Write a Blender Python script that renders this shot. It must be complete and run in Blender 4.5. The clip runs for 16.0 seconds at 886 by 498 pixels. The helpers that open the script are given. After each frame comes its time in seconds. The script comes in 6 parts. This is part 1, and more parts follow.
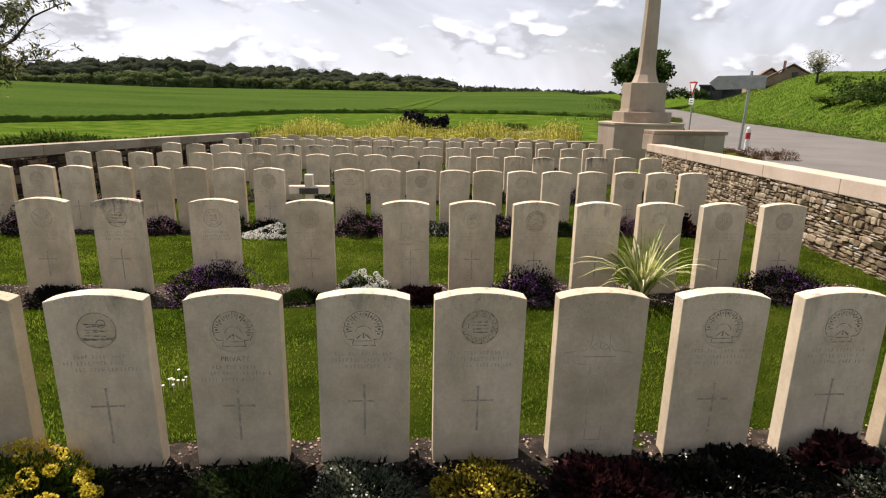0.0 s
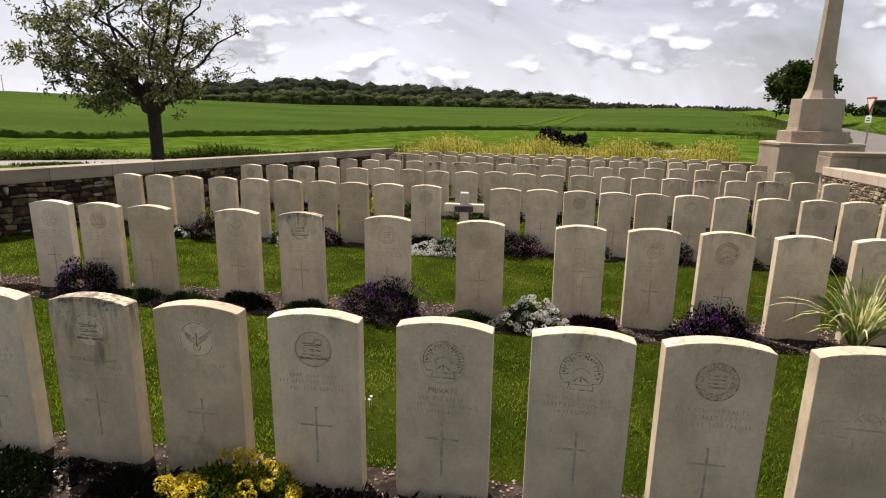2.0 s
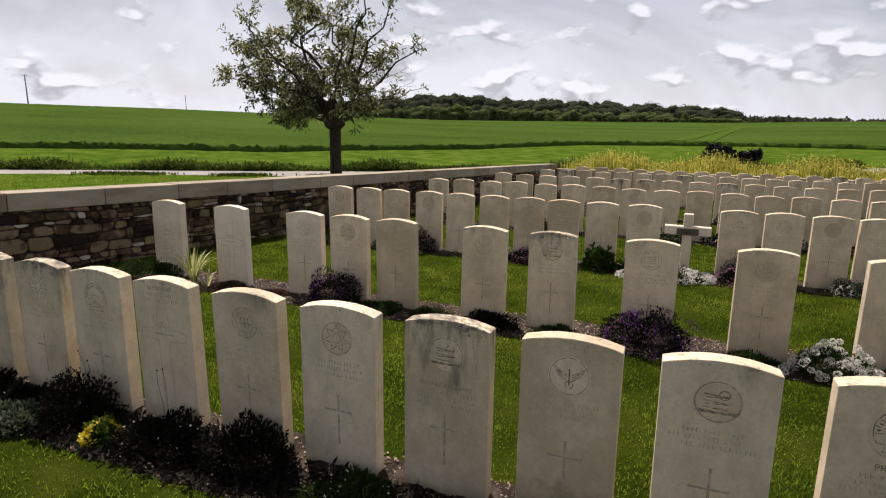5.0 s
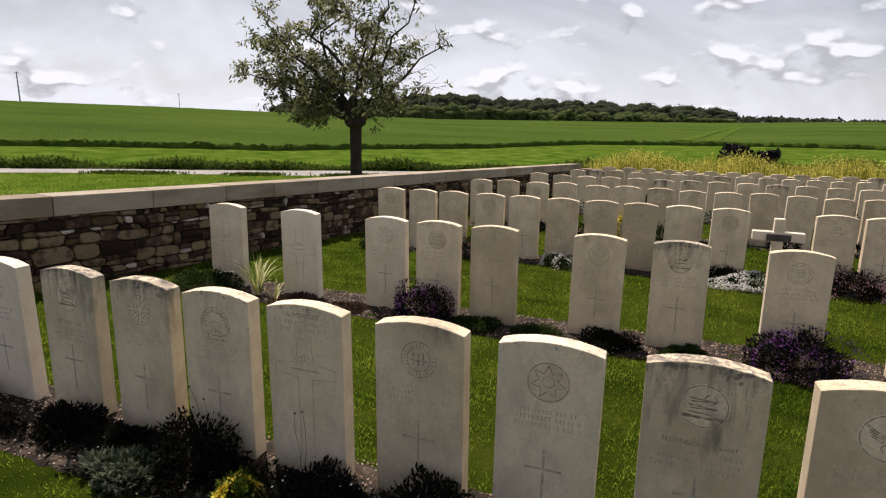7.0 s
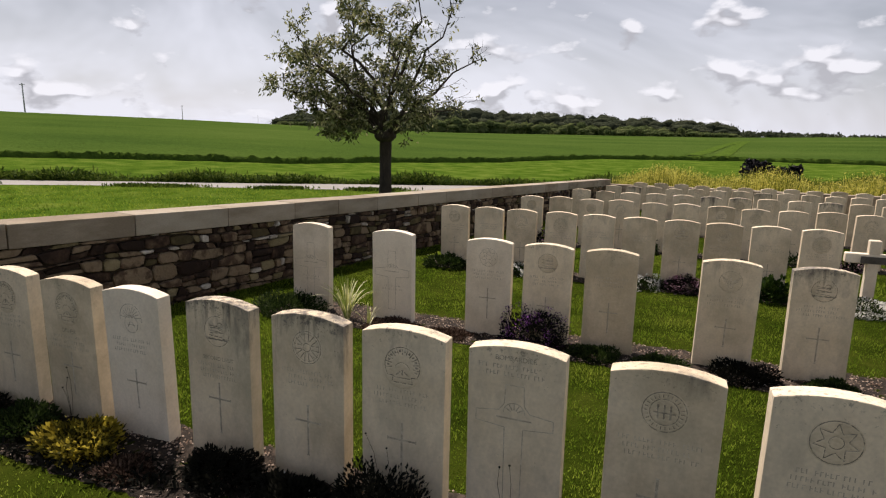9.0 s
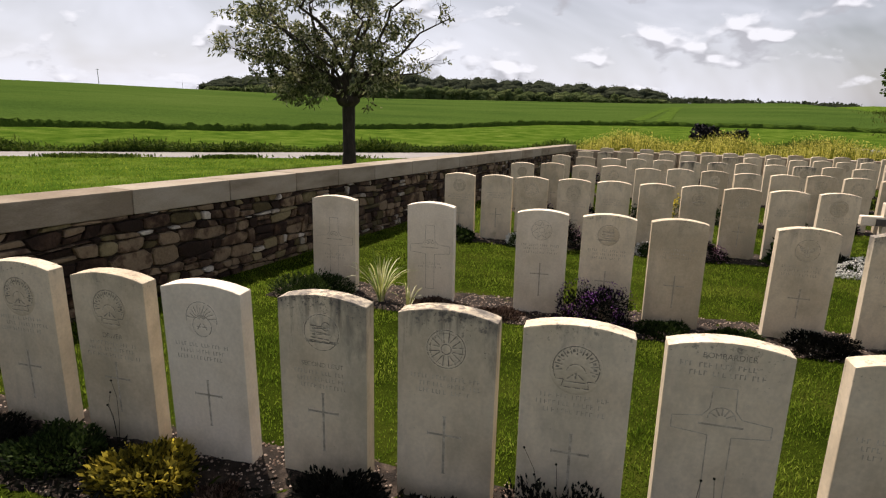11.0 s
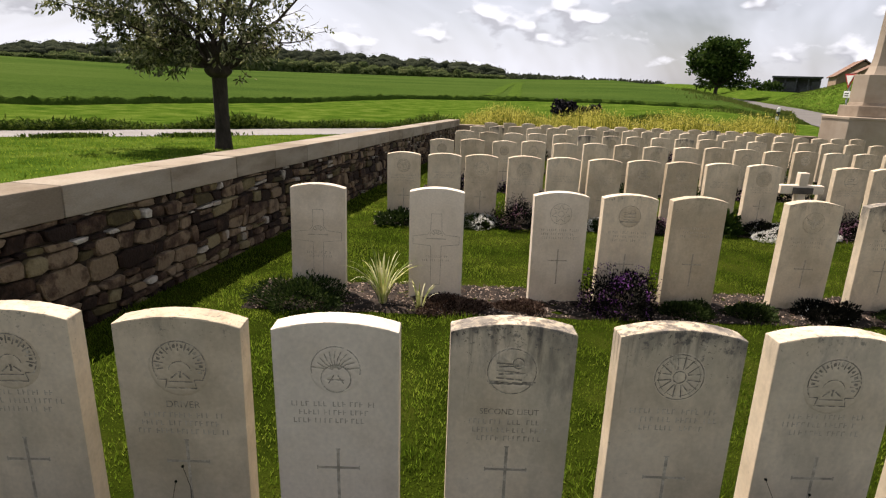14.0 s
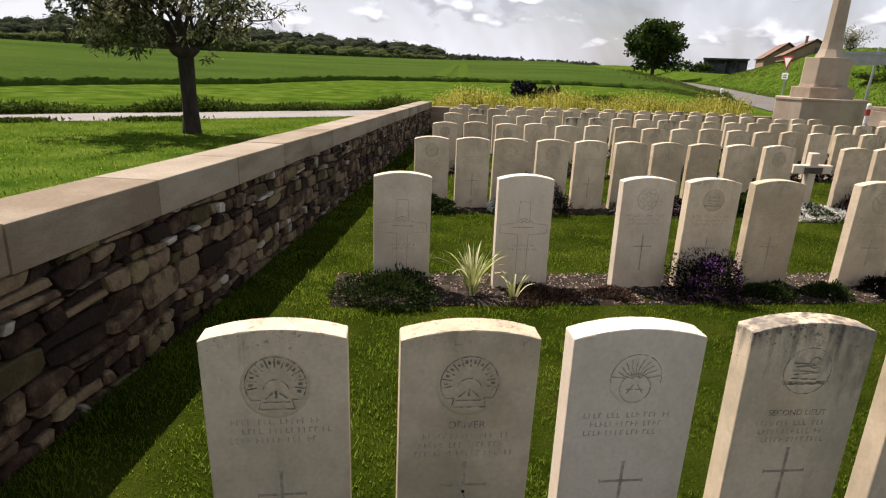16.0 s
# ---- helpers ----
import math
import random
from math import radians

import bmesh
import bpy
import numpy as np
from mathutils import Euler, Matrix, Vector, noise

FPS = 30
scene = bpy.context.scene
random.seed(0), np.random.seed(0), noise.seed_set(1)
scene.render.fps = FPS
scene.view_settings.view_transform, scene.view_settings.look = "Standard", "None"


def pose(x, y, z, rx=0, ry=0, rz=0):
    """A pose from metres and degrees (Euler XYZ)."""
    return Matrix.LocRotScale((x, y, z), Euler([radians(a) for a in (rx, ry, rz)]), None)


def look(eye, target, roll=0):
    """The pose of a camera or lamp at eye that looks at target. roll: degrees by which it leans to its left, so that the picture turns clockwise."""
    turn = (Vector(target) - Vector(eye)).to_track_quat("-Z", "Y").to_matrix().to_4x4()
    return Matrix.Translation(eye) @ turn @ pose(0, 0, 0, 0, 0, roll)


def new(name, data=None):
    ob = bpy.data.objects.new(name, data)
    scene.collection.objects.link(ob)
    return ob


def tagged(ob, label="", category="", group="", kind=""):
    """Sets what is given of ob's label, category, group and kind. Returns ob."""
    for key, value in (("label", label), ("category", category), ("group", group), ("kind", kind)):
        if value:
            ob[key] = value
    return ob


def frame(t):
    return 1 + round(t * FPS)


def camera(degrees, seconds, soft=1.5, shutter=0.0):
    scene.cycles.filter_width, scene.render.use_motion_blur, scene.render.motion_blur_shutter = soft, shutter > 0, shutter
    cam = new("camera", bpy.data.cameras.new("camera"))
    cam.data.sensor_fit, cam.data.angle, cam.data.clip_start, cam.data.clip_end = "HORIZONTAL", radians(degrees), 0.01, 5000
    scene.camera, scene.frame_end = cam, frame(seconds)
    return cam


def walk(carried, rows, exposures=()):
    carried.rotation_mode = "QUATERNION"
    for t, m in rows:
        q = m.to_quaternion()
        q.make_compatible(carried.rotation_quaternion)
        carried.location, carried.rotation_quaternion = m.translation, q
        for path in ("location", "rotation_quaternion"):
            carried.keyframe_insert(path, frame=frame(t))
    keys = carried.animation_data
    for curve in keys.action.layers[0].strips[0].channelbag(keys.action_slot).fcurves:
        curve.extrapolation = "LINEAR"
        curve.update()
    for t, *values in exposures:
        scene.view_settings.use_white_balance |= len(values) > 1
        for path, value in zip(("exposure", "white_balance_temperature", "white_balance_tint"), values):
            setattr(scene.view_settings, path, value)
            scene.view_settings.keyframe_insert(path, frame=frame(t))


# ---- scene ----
cam = camera(75.2, 16.0, soft=1.2)
PATH = [
    (0, (6.931, -2.325, 1.589), (7.066, -0.395, 1.082), 1.0),
    (0.5, (6.875, -2.377, 1.594), (6.953, -0.442, 1.093), 1.0),
    (1, (6.788, -2.424, 1.598), (6.774, -0.484, 1.113), 1.0),
    (1.5, (6.678, -2.342, 1.6), (6.535, -0.402, 1.134), 1.0),
    (2, (6.532, -2.162, 1.607), (6.246, -0.237, 1.146), 1.0),
    (2.5, (6.389, -2.089, 1.61), (5.981, -0.184, 1.16), 1.0),
    (3, (6.162, -2.155, 1.61), (5.641, -0.271, 1.184), 1.2),
    (3.5, (6.001, -2.205, 1.628), (5.362, -0.356, 1.213), 1.0),
    (4, (5.83, -2.184, 1.607), (5.111, -0.364, 1.195), 0.8),
    (6.5, (4.772, -2.097, 1.576), (4.075, -0.271, 1.15), 0.9),
    (7, (4.479, -2.02, 1.561), (3.788, -0.191, 1.139), 1.0),
    (7.5, (4.252, -2.002, 1.574), (3.588, -0.161, 1.164), 1.1),
    (8, (4.005, -2.059, 1.574), (3.344, -0.21, 1.191), 1.2),
    (8.5, (3.81, -2.121, 1.608), (3.127, -0.278, 1.238), 1.2),
    (9, (3.578, -2.098, 1.581), (2.884, -0.261, 1.202), 1.3),
    (11.5, (2.487, -1.892, 1.524), (2.075, -0.001, 1.019), 1.3),
    (12, (2.357, -1.812, 1.52), (2.018, 0.089, 1.0), 1.3),
    (12.5, (2.173, -1.746, 1.513), (1.936, 0.166, 0.977), 1.5),
    (13, (1.92, -1.718, 1.5), (1.767, 0.202, 0.962), 1.7),
    (13.5, (1.687, -1.69, 1.496), (1.627, 0.233, 0.951), 1.9),
    (14, (1.44, -1.609, 1.483), (1.465, 0.313, 0.931), 2.0),
    (14.5, (1.25, -1.554, 1.497), (1.364, 0.361, 0.932), 2.1),
    (15, (0.969, -1.516, 1.472), (1.117, 0.395, 0.901), 2.2),
    (15.5, (0.705, -1.505, 1.485), (0.891, 0.399, 0.903), 2.2),
    (16, (0.451, -1.408, 1.46), (0.674, 0.485, 0.856), 2.2),
]
walk(cam, [(t, look(eye, aim, roll)) for t, eye, aim, roll in PATH], [(t, stops + 0.075, 7160, 20) for t, stops in ((0, 0.59), (2, 0.47), (3.5, 0.32), (7, 0.37), (9, 0.29), (11.5, 0.43), (12.5, 0.54), (14.5, 0.50), (16, 0.49))])

# ---------------------------------------------------------------- light
SUN_AZ, SUN_EL = radians(319.0), radians(60.0)   # azimuth clockwise from +y
world = bpy.data.worlds.new("sky")
scene.world = world
world.use_nodes = True
wn, wl = world.node_tree.nodes, world.node_tree.links
wn.clear()
w_out = wn.new("ShaderNodeOutputWorld")
w_bg = wn.new("ShaderNodeBackground")
w_sky = wn.new("ShaderNodeTexSky")
w_sky.sky_type = "NISHITA"
w_sky.sun_disc = False
w_sky.sun_elevation = SUN_EL
w_sky.sun_rotation = SUN_AZ
w_sky.air_density, w_sky.dust_density, w_sky.ozone_density = 1.0, 1.5, 1.0
w_tc = wn.new("ShaderNodeTexCoord")
w_sep = wn.new("ShaderNodeSeparateXYZ")
wl.new(w_tc.outputs["Generated"], w_sep.inputs[0])


def w_math(op, a, b=None):
    n = wn.new("ShaderNodeMath")
    n.operation = op
    for i, v in enumerate((a, b)):
        if v is None:
            continue
        if isinstance(v, (int, float)):
            n.inputs[i].default_value = v
        else:
            wl.new(v, n.inputs[i])
    return n.outputs[0]


# clouds are flattened: the height above the horizon counts more than the bearing
w_comb = wn.new("ShaderNodeCombineXYZ")
wl.new(w_sep.outputs[0], w_comb.inputs[0])
wl.new(w_sep.outputs[1], w_comb.inputs[1])
wl.new(w_math("MULTIPLY", w_sep.outputs[2], 1.9), w_comb.inputs[2])


def w_noise(scale, detail, rough, dist, off):
    m = wn.new("ShaderNodeMapping")
    m.inputs["Location"].default_value = off
    wl.new(w_comb.outputs[0], m.inputs[0])
    n = wn.new("ShaderNodeTexNoise")
    n.inputs["Scale"].default_value = scale
    n.inputs["Detail"].default_value = detail
    n.inputs["Roughness"].default_value = rough
    n.inputs["Distortion"].default_value = dist
    wl.new(m.outputs[0], n.inputs["Vector"])
    return n.outputs["Fac"]


def w_ramp(fac, stops):
    r = wn.new("ShaderNodeValToRGB")
    e = r.color_ramp.elements
    while len(e) < len(stops):
        e.new(0.5)
    for el, (p, c) in zip(e, stops):
        el.position, el.color = p, (*c, 1)
    wl.new(fac, r.inputs[0])
    return r.outputs[0]


def w_mix(fac, a, b):
    n = wn.new("ShaderNodeMix")
    n.data_type = "RGBA"
    for s, v in ((0, fac), (6, a), (7, b)):
        if isinstance(v, tuple):
            n.inputs[s].default_value = (*v, 1)
        elif isinstance(v, (int, float)):
            n.inputs[s].default_value = v
        else:
            wl.new(v, n.inputs[s])
    return n.outputs[2]


veil = w_ramp(w_noise(1.6, 5, 0.6, 0.8, (3.1, 1.7, 0)), [(0.20, (0.0,) * 3), (0.52, (1.0,) * 3)])
puff = w_noise(12.5, 7, 0.5, 0.08, (0.4, 7.3, 0))
puff_mask = w_ramp(puff, [(0.55, (0.0,) * 3), (0.64, (1.0,) * 3)])
puff_body = w_noise(12.5, 2.5, 0.5, 0.08, (0.4, 7.3, 0))
puff_above = w_noise(12.5, 2.5, 0.5, 0.08, (0.4, 7.3, 0.030))   # what stands above each place shades it
puff_core = w_ramp(w_math("ADD", w_math("MULTIPLY", w_math("SUBTRACT", puff_above, puff_body), 8.0), 0.76), [(0.12, (0.0,) * 3), (0.62, (1.0,) * 3)])
SKY_GAIN = 0.0455
w_tint = wn.new("ShaderNodeMix")
w_tint.data_type, w_tint.blend_type = "RGBA", "MULTIPLY"
w_tint.inputs[0].default_value = 1.0
w_tint.inputs[7].default_value = (1.03, 1.0, 0.93, 1)
wl.new(w_sky.outputs[0], w_tint.inputs[6])
w_scaled = w_tint.outputs[2]                                    # a sky paled by thin high cloud
low = w_math("MAXIMUM", w_math("SUBTRACT", 1.0, w_math("MULTIPLY", w_math("MAXIMUM", w_sep.outputs[2], 0.0), 1.5)), 0.25)
hazy = w_mix(w_math("MULTIPLY", w_math("MULTIPLY", veil, 0.9), low), w_scaled, (14.2, 16.2, 18.9))
cloud_tone = w_mix(puff_core, (14.6, 16.2, 18.0), (7.4, 8.3, 9.5))
skyward = w_mix(w_math("MULTIPLY", puff_mask, 0.85), hazy, cloud_tone)
wl.new(skyward, w_bg.inputs[0])
w_bg.inputs[1].default_value = SKY_GAIN
wl.new(w_bg.outputs[0], w_out.inputs[0])

sun = new("sun", bpy.data.lights.new("sun", "SUN"))
sun.data.energy, sun.data.angle, sun.data.color = 5.0, radians(0.6), (1.0, 0.965, 0.90)
s_dir = Vector((math.sin(SUN_AZ) * math.cos(SUN_EL), math.cos(SUN_AZ) * math.cos(SUN_EL), math.sin(SUN_EL)))
sun.matrix_world = look(s_dir * 50, (0, 0, 0))

# ---------------------------------------------------------------- materials


def mat(name, cols, scale=6.0, fine=60.0, rough=0.85, bump=0.25, vary=0.0, island=False, spec=0.3, metal=0.0, leaf=0.0, bump_dist=0.01, stretch=None, grain=(0.82, 1.12)):
    """A procedural surface: colours spread by broad noise, broken by fine grain, with relief; vary: difference from piece to piece."""
    if leaf and spec == 0.3:
        spec = 0.06
    m = bpy.data.materials.new(name)
    m.use_nodes = True
    n, l = m.node_tree.nodes, m.node_tree.links
    b = n["Principled BSDF"]
    geo = n.new("ShaderNodeNewGeometry")
    vec = geo.outputs["Position"]
    if stretch:
        mp = n.new("ShaderNodeMapping")
        mp.inputs["Scale"].default_value = stretch
        l.new(vec, mp.inputs[0])
        vec = mp.outputs[0]
    n1 = n.new("ShaderNodeTexNoise")
    n1.inputs["Scale"].default_value, n1.inputs["Detail"].default_value, n1.inputs["Roughness"].default_value = scale, 5, 0.6
    l.new(vec, n1.inputs["Vector"])
    r = n.new("ShaderNodeValToRGB")
    e = r.color_ramp.elements
    while len(e) < len(cols):
        e.new(0.5)
    for i, (el, c) in enumerate(zip(e, cols)):
        el.position, el.color = 0.3 + 0.4 * i / max(1, len(cols) - 1), (*c, 1)
    fac = n1.outputs["Fac"]
    if vary:
        if island:
            rnd = geo.outputs["Random Per Island"]
        else:
            oi = n.new("ShaderNodeObjectInfo")
            rnd = oi.outputs["Random"]
        mm = n.new("ShaderNodeMath")
        mm.operation = "MULTIPLY_ADD"
        l.new(rnd, mm.inputs[0])
        mm.inputs[1].default_value, mm.inputs[2].default_value = vary, -vary / 2
        ad = n.new("ShaderNodeMath")
        ad.operation = "ADD"
        l.new(fac, ad.inputs[0]), l.new(mm.outputs[0], ad.inputs[1])
        fac = ad.outputs[0]
    l.new(fac, r.inputs[0])
    n2 = n.new("ShaderNodeTexNoise")
    n2.inputs["Scale"].default_value, n2.inputs["Detail"].default_value = fine, 4
    l.new(vec, n2.inputs["Vector"])
    g = n.new("ShaderNodeMapRange")
    g.inputs["From Min"].default_value, g.inputs["From Max"].default_value = 0.3, 0.7
    g.inputs["To Min"].default_value, g.inputs["To Max"].default_value = grain
    l.new(n2.outputs["Fac"], g.inputs["Value"])
    mx = n.new("ShaderNodeMix")
    mx.data_type, mx.blend_type = "RGBA", "MULTIPLY"
    mx.inputs[0].default_value = 1.0
    l.new(r.outputs[0], mx.inputs[6]), l.new(g.outputs[0], mx.inputs[7])
    l.new(mx.outputs[2], b.inputs["Base Color"])
    b.inputs["Roughness"].default_value = rough
    b.inputs["Specular IOR Level"].default_value = spec
    b.inputs["Metallic"].default_value = metal
    if bump:
        bp = n.new("ShaderNodeBump")
        bp.inputs["Strength"].default_value, bp.inputs["Distance"].default_value = bump, bump_dist
        l.new(n2.outputs["Fac"], bp.inputs["Height"])
        l.new(bp.outputs[0], b.inputs["Normal"])
    if leaf:
        tr = n.new("ShaderNodeBsdfTranslucent")
        l.new(mx.outputs[2], tr.inputs[0])
        ms = n.new("ShaderNodeMixShader")
        ms.inputs[0].default_value = leaf
        l.new(b.outputs[0], ms.inputs[1]), l.new(tr.outputs[0], ms.inputs[2])
        l.new(ms.outputs[0], n["Material Output"].inputs[0])
    return m


def limestone(name, clean, dirt, amount, low, foot=0.30):
    """Weathered limestone: pale stone with lichen patches towards the top and a greenish foot, all broken by noise."""
    m = mat(name, [(0.65, 0.557, 0.43), (0.74, 0.647, 0.52), (0.78, 0.692, 0.57)] if clean else [(0.505, 0.413, 0.288), (0.655, 0.547, 0.395), (0.73, 0.622, 0.464)],
            scale=4.0, fine=70, rough=0.9, bump=0.14, vary=0.38, spec=0.2, bump_dist=0.002, grain=(0.93, 1.05))
    n, l = m.node_tree.nodes, m.node_tree.links
    b = n["Principled BSDF"]
    base = b.inputs["Base Color"].links[0].from_socket
    tc = n.new("ShaderNodeTexCoord")
    sep = n.new("ShaderNodeSeparateXYZ")
    l.new(tc.outputs["Object"], sep.inputs[0])
    geo = n.new("ShaderNodeNewGeometry")

    def stain(scale, stretch, z0, z1, p0, p1, col, strength, src, height=0.35):
        mp = n.new("ShaderNodeMapping")
        mp.inputs["Scale"].default_value = stretch
        l.new(geo.outputs["Position"], mp.inputs[0])
        nz = n.new("ShaderNodeTexNoise")
        nz.inputs["Scale"].default_value, nz.inputs["Detail"].default_value, nz.inputs["Roughness"].default_value = scale, 7, 0.65
        l.new(mp.outputs[0], nz.inputs["Vector"])
        mr = n.new("ShaderNodeMapRange")
        mr.inputs["From Min"].default_value, mr.inputs["From Max"].default_value = z0, z1
        mr.inputs["To Min"].default_value, mr.inputs["To Max"].default_value = -height, 0.0
        l.new(sep.outputs[2], mr.inputs["Value"])
        ad = n.new("ShaderNodeMath")
        ad.operation = "ADD"
        l.new(nz.outputs["Fac"], ad.inputs[0]), l.new(mr.outputs[0], ad.inputs[1])
        ss = n.new("ShaderNodeMapRange")
        ss.inputs["From Min"].default_value, ss.inputs["From Max"].default_value = p0, p1
        ss.inputs["To Min"].default_value, ss.inputs["To Max"].default_value = 0.0, strength
        l.new(ad.outputs[0], ss.inputs["Value"])
        mx = n.new("ShaderNodeMix")
        mx.data_type = "RGBA"
        l.new(ss.outputs[0], mx.inputs[0]), l.new(src, mx.inputs[6])
        mx.inputs[7].default_value = (*col, 1)
        return mx.outputs[2]

    base = stain(4.5, (1, 1, 0.5), -1.0, 1.0, 0.46, 0.70, (0.33, 0.30, 0.22), 0.5 * dirt + 0.16, base, 0.0)
    base = stain(60, (1, 1, 1), -1.0, 1.0, 0.66, 0.72, (0.22, 0.20, 0.15), 0.6 * dirt, base, 0.0)
    base = stain(19, (1, 1, 0.6), -1.0, 1.0, 0.50, 0.70, (0.36, 0.31, 0.235), 0.30 if dirt > 0.3 else 0.12, base, 0.0)
    out = stain(9, (1, 1, 0.35), 0.22 if amount > 0.15 else 0.40, 0.80, 0.62 - amount, 0.80 - amount, (0.16, 0.15, 0.13), dirt, base)
    out = stain(38, (1, 1, 1), 0.62, 0.80, 0.62 - amount * 0.7, 0.70 - amount * 0.7, (0.17, 0.155, 0.135), dirt, out)
    # rain streaks run down from the top edge, broken into strands, with black dots of lichen between them
    heavy = amount > 0.15
    out = stain(15, (1, 1, 0.09), 0.46, 0.80, 0.48 if heavy else 0.55, 0.60 if heavy else 0.72, (0.085, 0.077, 0.070), 0.85 * dirt if heavy else 0.42 * dirt, out, 0.24)
    out = stain(85, (1, 1, 1), 0.40, 0.80, 0.60, 0.64, (0.05, 0.047, 0.042), 0.9 * dirt if heavy else 0.55 * dirt, out, 0.16)
    out = stain(7, (1, 1, 0.8), foot, -0.02, 0.44, 0.70, (0.20, 0.175, 0.095), min(1.0, low * 1.2), out)
    l.new(out, b.inputs["Base Color"])
    return m


M = {}
M["stone"] = limestone("headstone_limestone", False, 0.66, 0.085, 0.65)
M["stone_clean"] = limestone("headstone_limestone_clean", True, 0.15, -0.06, 0.25)
M["stone_stained"] = limestone("headstone_limestone_lichen", False, 0.88, 0.17, 0.5)
M["stone_brown"] = limestone("headstone_limestone_browned", False, 0.75, 0.06, 0.7, 0.85)
# Carving is flat strips: groove shade and groove dirt both painted as darker stone.
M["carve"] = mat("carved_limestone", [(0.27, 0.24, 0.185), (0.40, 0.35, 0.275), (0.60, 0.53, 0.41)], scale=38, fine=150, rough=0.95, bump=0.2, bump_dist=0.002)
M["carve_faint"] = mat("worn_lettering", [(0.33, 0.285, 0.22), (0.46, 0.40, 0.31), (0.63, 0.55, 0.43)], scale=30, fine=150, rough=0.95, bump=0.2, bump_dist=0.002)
M["mustard"] = mat("mustard_foliage", [(0.06, 0.055, 0.010), (0.20, 0.165, 0.022), (0.45, 0.36, 0.05)], scale=9, fine=40, spec=0.08, rough=0.7, bump=0, vary=0.8, island=True, leaf=0.4)
# Strongest strips: the shade of deep cuts, with dirt, put into the colour.
M["carve_deep"] = mat("carved_limestone_dirt_shade", [(0.12, 0.105, 0.08), (0.24, 0.21, 0.165), (0.56, 0.495, 0.385)], scale=42, fine=150, rough=0.95, bump=0.2, bump_dist=0.002)
M["ashlar"] = mat("ashlar_limestone", [(0.245, 0.193, 0.142), (0.345, 0.282, 0.218), (0.405, 0.34, 0.268)], scale=1.6, fine=70, rough=0.9, bump=0.3, vary=0.35, bump_dist=0.003, spec=0.08, grain=(0.88, 1.08))
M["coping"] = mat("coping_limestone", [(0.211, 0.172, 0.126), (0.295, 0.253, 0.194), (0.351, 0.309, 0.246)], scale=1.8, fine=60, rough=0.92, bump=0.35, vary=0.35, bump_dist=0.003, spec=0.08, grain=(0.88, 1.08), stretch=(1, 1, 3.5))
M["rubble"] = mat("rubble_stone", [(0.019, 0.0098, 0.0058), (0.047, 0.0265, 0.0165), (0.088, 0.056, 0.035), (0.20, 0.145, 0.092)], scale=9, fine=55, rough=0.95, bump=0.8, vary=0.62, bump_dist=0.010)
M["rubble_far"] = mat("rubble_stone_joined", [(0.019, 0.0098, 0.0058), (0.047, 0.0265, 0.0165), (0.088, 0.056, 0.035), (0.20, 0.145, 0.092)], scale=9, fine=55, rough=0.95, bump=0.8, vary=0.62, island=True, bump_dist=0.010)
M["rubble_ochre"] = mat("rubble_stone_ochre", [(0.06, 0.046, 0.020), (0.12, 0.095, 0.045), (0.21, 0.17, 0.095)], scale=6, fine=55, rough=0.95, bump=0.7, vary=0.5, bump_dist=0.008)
# East wall's copy of the rubble: sunlight put into a lighter colour.
M["rubble_sunlit"] = mat("rubble_stone_sunlit", [(0.11, 0.078, 0.046), (0.26, 0.20, 0.128), (0.40, 0.33, 0.235)], scale=5, fine=50, rough=0.95, bump=0.6, vary=0.5, bump_dist=0.008)
M["rubble_sunlit_far"] = mat("rubble_stone_sunlit_joined", [(0.11, 0.078, 0.046), (0.26, 0.20, 0.128), (0.40, 0.33, 0.235)], scale=5, fine=50, rough=0.95, bump=0.6, vary=0.5, island=True, bump_dist=0.008)
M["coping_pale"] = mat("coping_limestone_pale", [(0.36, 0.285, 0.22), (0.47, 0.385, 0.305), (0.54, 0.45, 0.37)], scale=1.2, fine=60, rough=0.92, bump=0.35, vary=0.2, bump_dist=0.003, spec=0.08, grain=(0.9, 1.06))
M["russet"] = mat("russet_heath", [(0.045, 0.024, 0.014), (0.12, 0.065, 0.034), (0.22, 0.125, 0.065)], scale=3, fine=20, rough=0.85, bump=0, vary=0.7, island=True, spec=0.05, leaf=0.25)
M["flint"] = mat("white_flint", [(0.20, 0.17, 0.13), (0.50, 0.46, 0.40)], scale=14, fine=60, rough=0.7, bump=0.5, vary=0.3, bump_dist=0.006)
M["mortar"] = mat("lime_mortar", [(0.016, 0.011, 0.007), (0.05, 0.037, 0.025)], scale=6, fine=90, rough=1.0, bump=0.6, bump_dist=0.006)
M["soil"] = mat("bed_soil", [(0.0084, 0.0056, 0.0035), (0.0224, 0.0161, 0.0112), (0.084, 0.0616, 0.0462)], scale=11, fine=160, rough=1.0, bump=0.9, bump_dist=0.012)
M["pebble"] = mat("pale_gravel", [(0.10, 0.066, 0.048), (0.25, 0.18, 0.138), (0.47, 0.37, 0.30)], scale=30, fine=90, rough=0.9, bump=0.3, vary=0.6, island=True)
M["lawn"] = mat("mown_grass", [(0.012, 0.021, 0.0022), (0.027, 0.041, 0.0044), (0.048, 0.060, 0.0085)], scale=1.8, fine=120, spec=0.0, rough=0.9, bump=0.9, bump_dist=0.02)
M["blade"] = mat("grass_blades", [(0.052, 0.098, 0.009), (0.116, 0.182, 0.017), (0.205, 0.26, 0.036)], scale=1.5, fine=30, spec=0.03, rough=0.6, bump=0, vary=0.30, island=True, leaf=0.80)
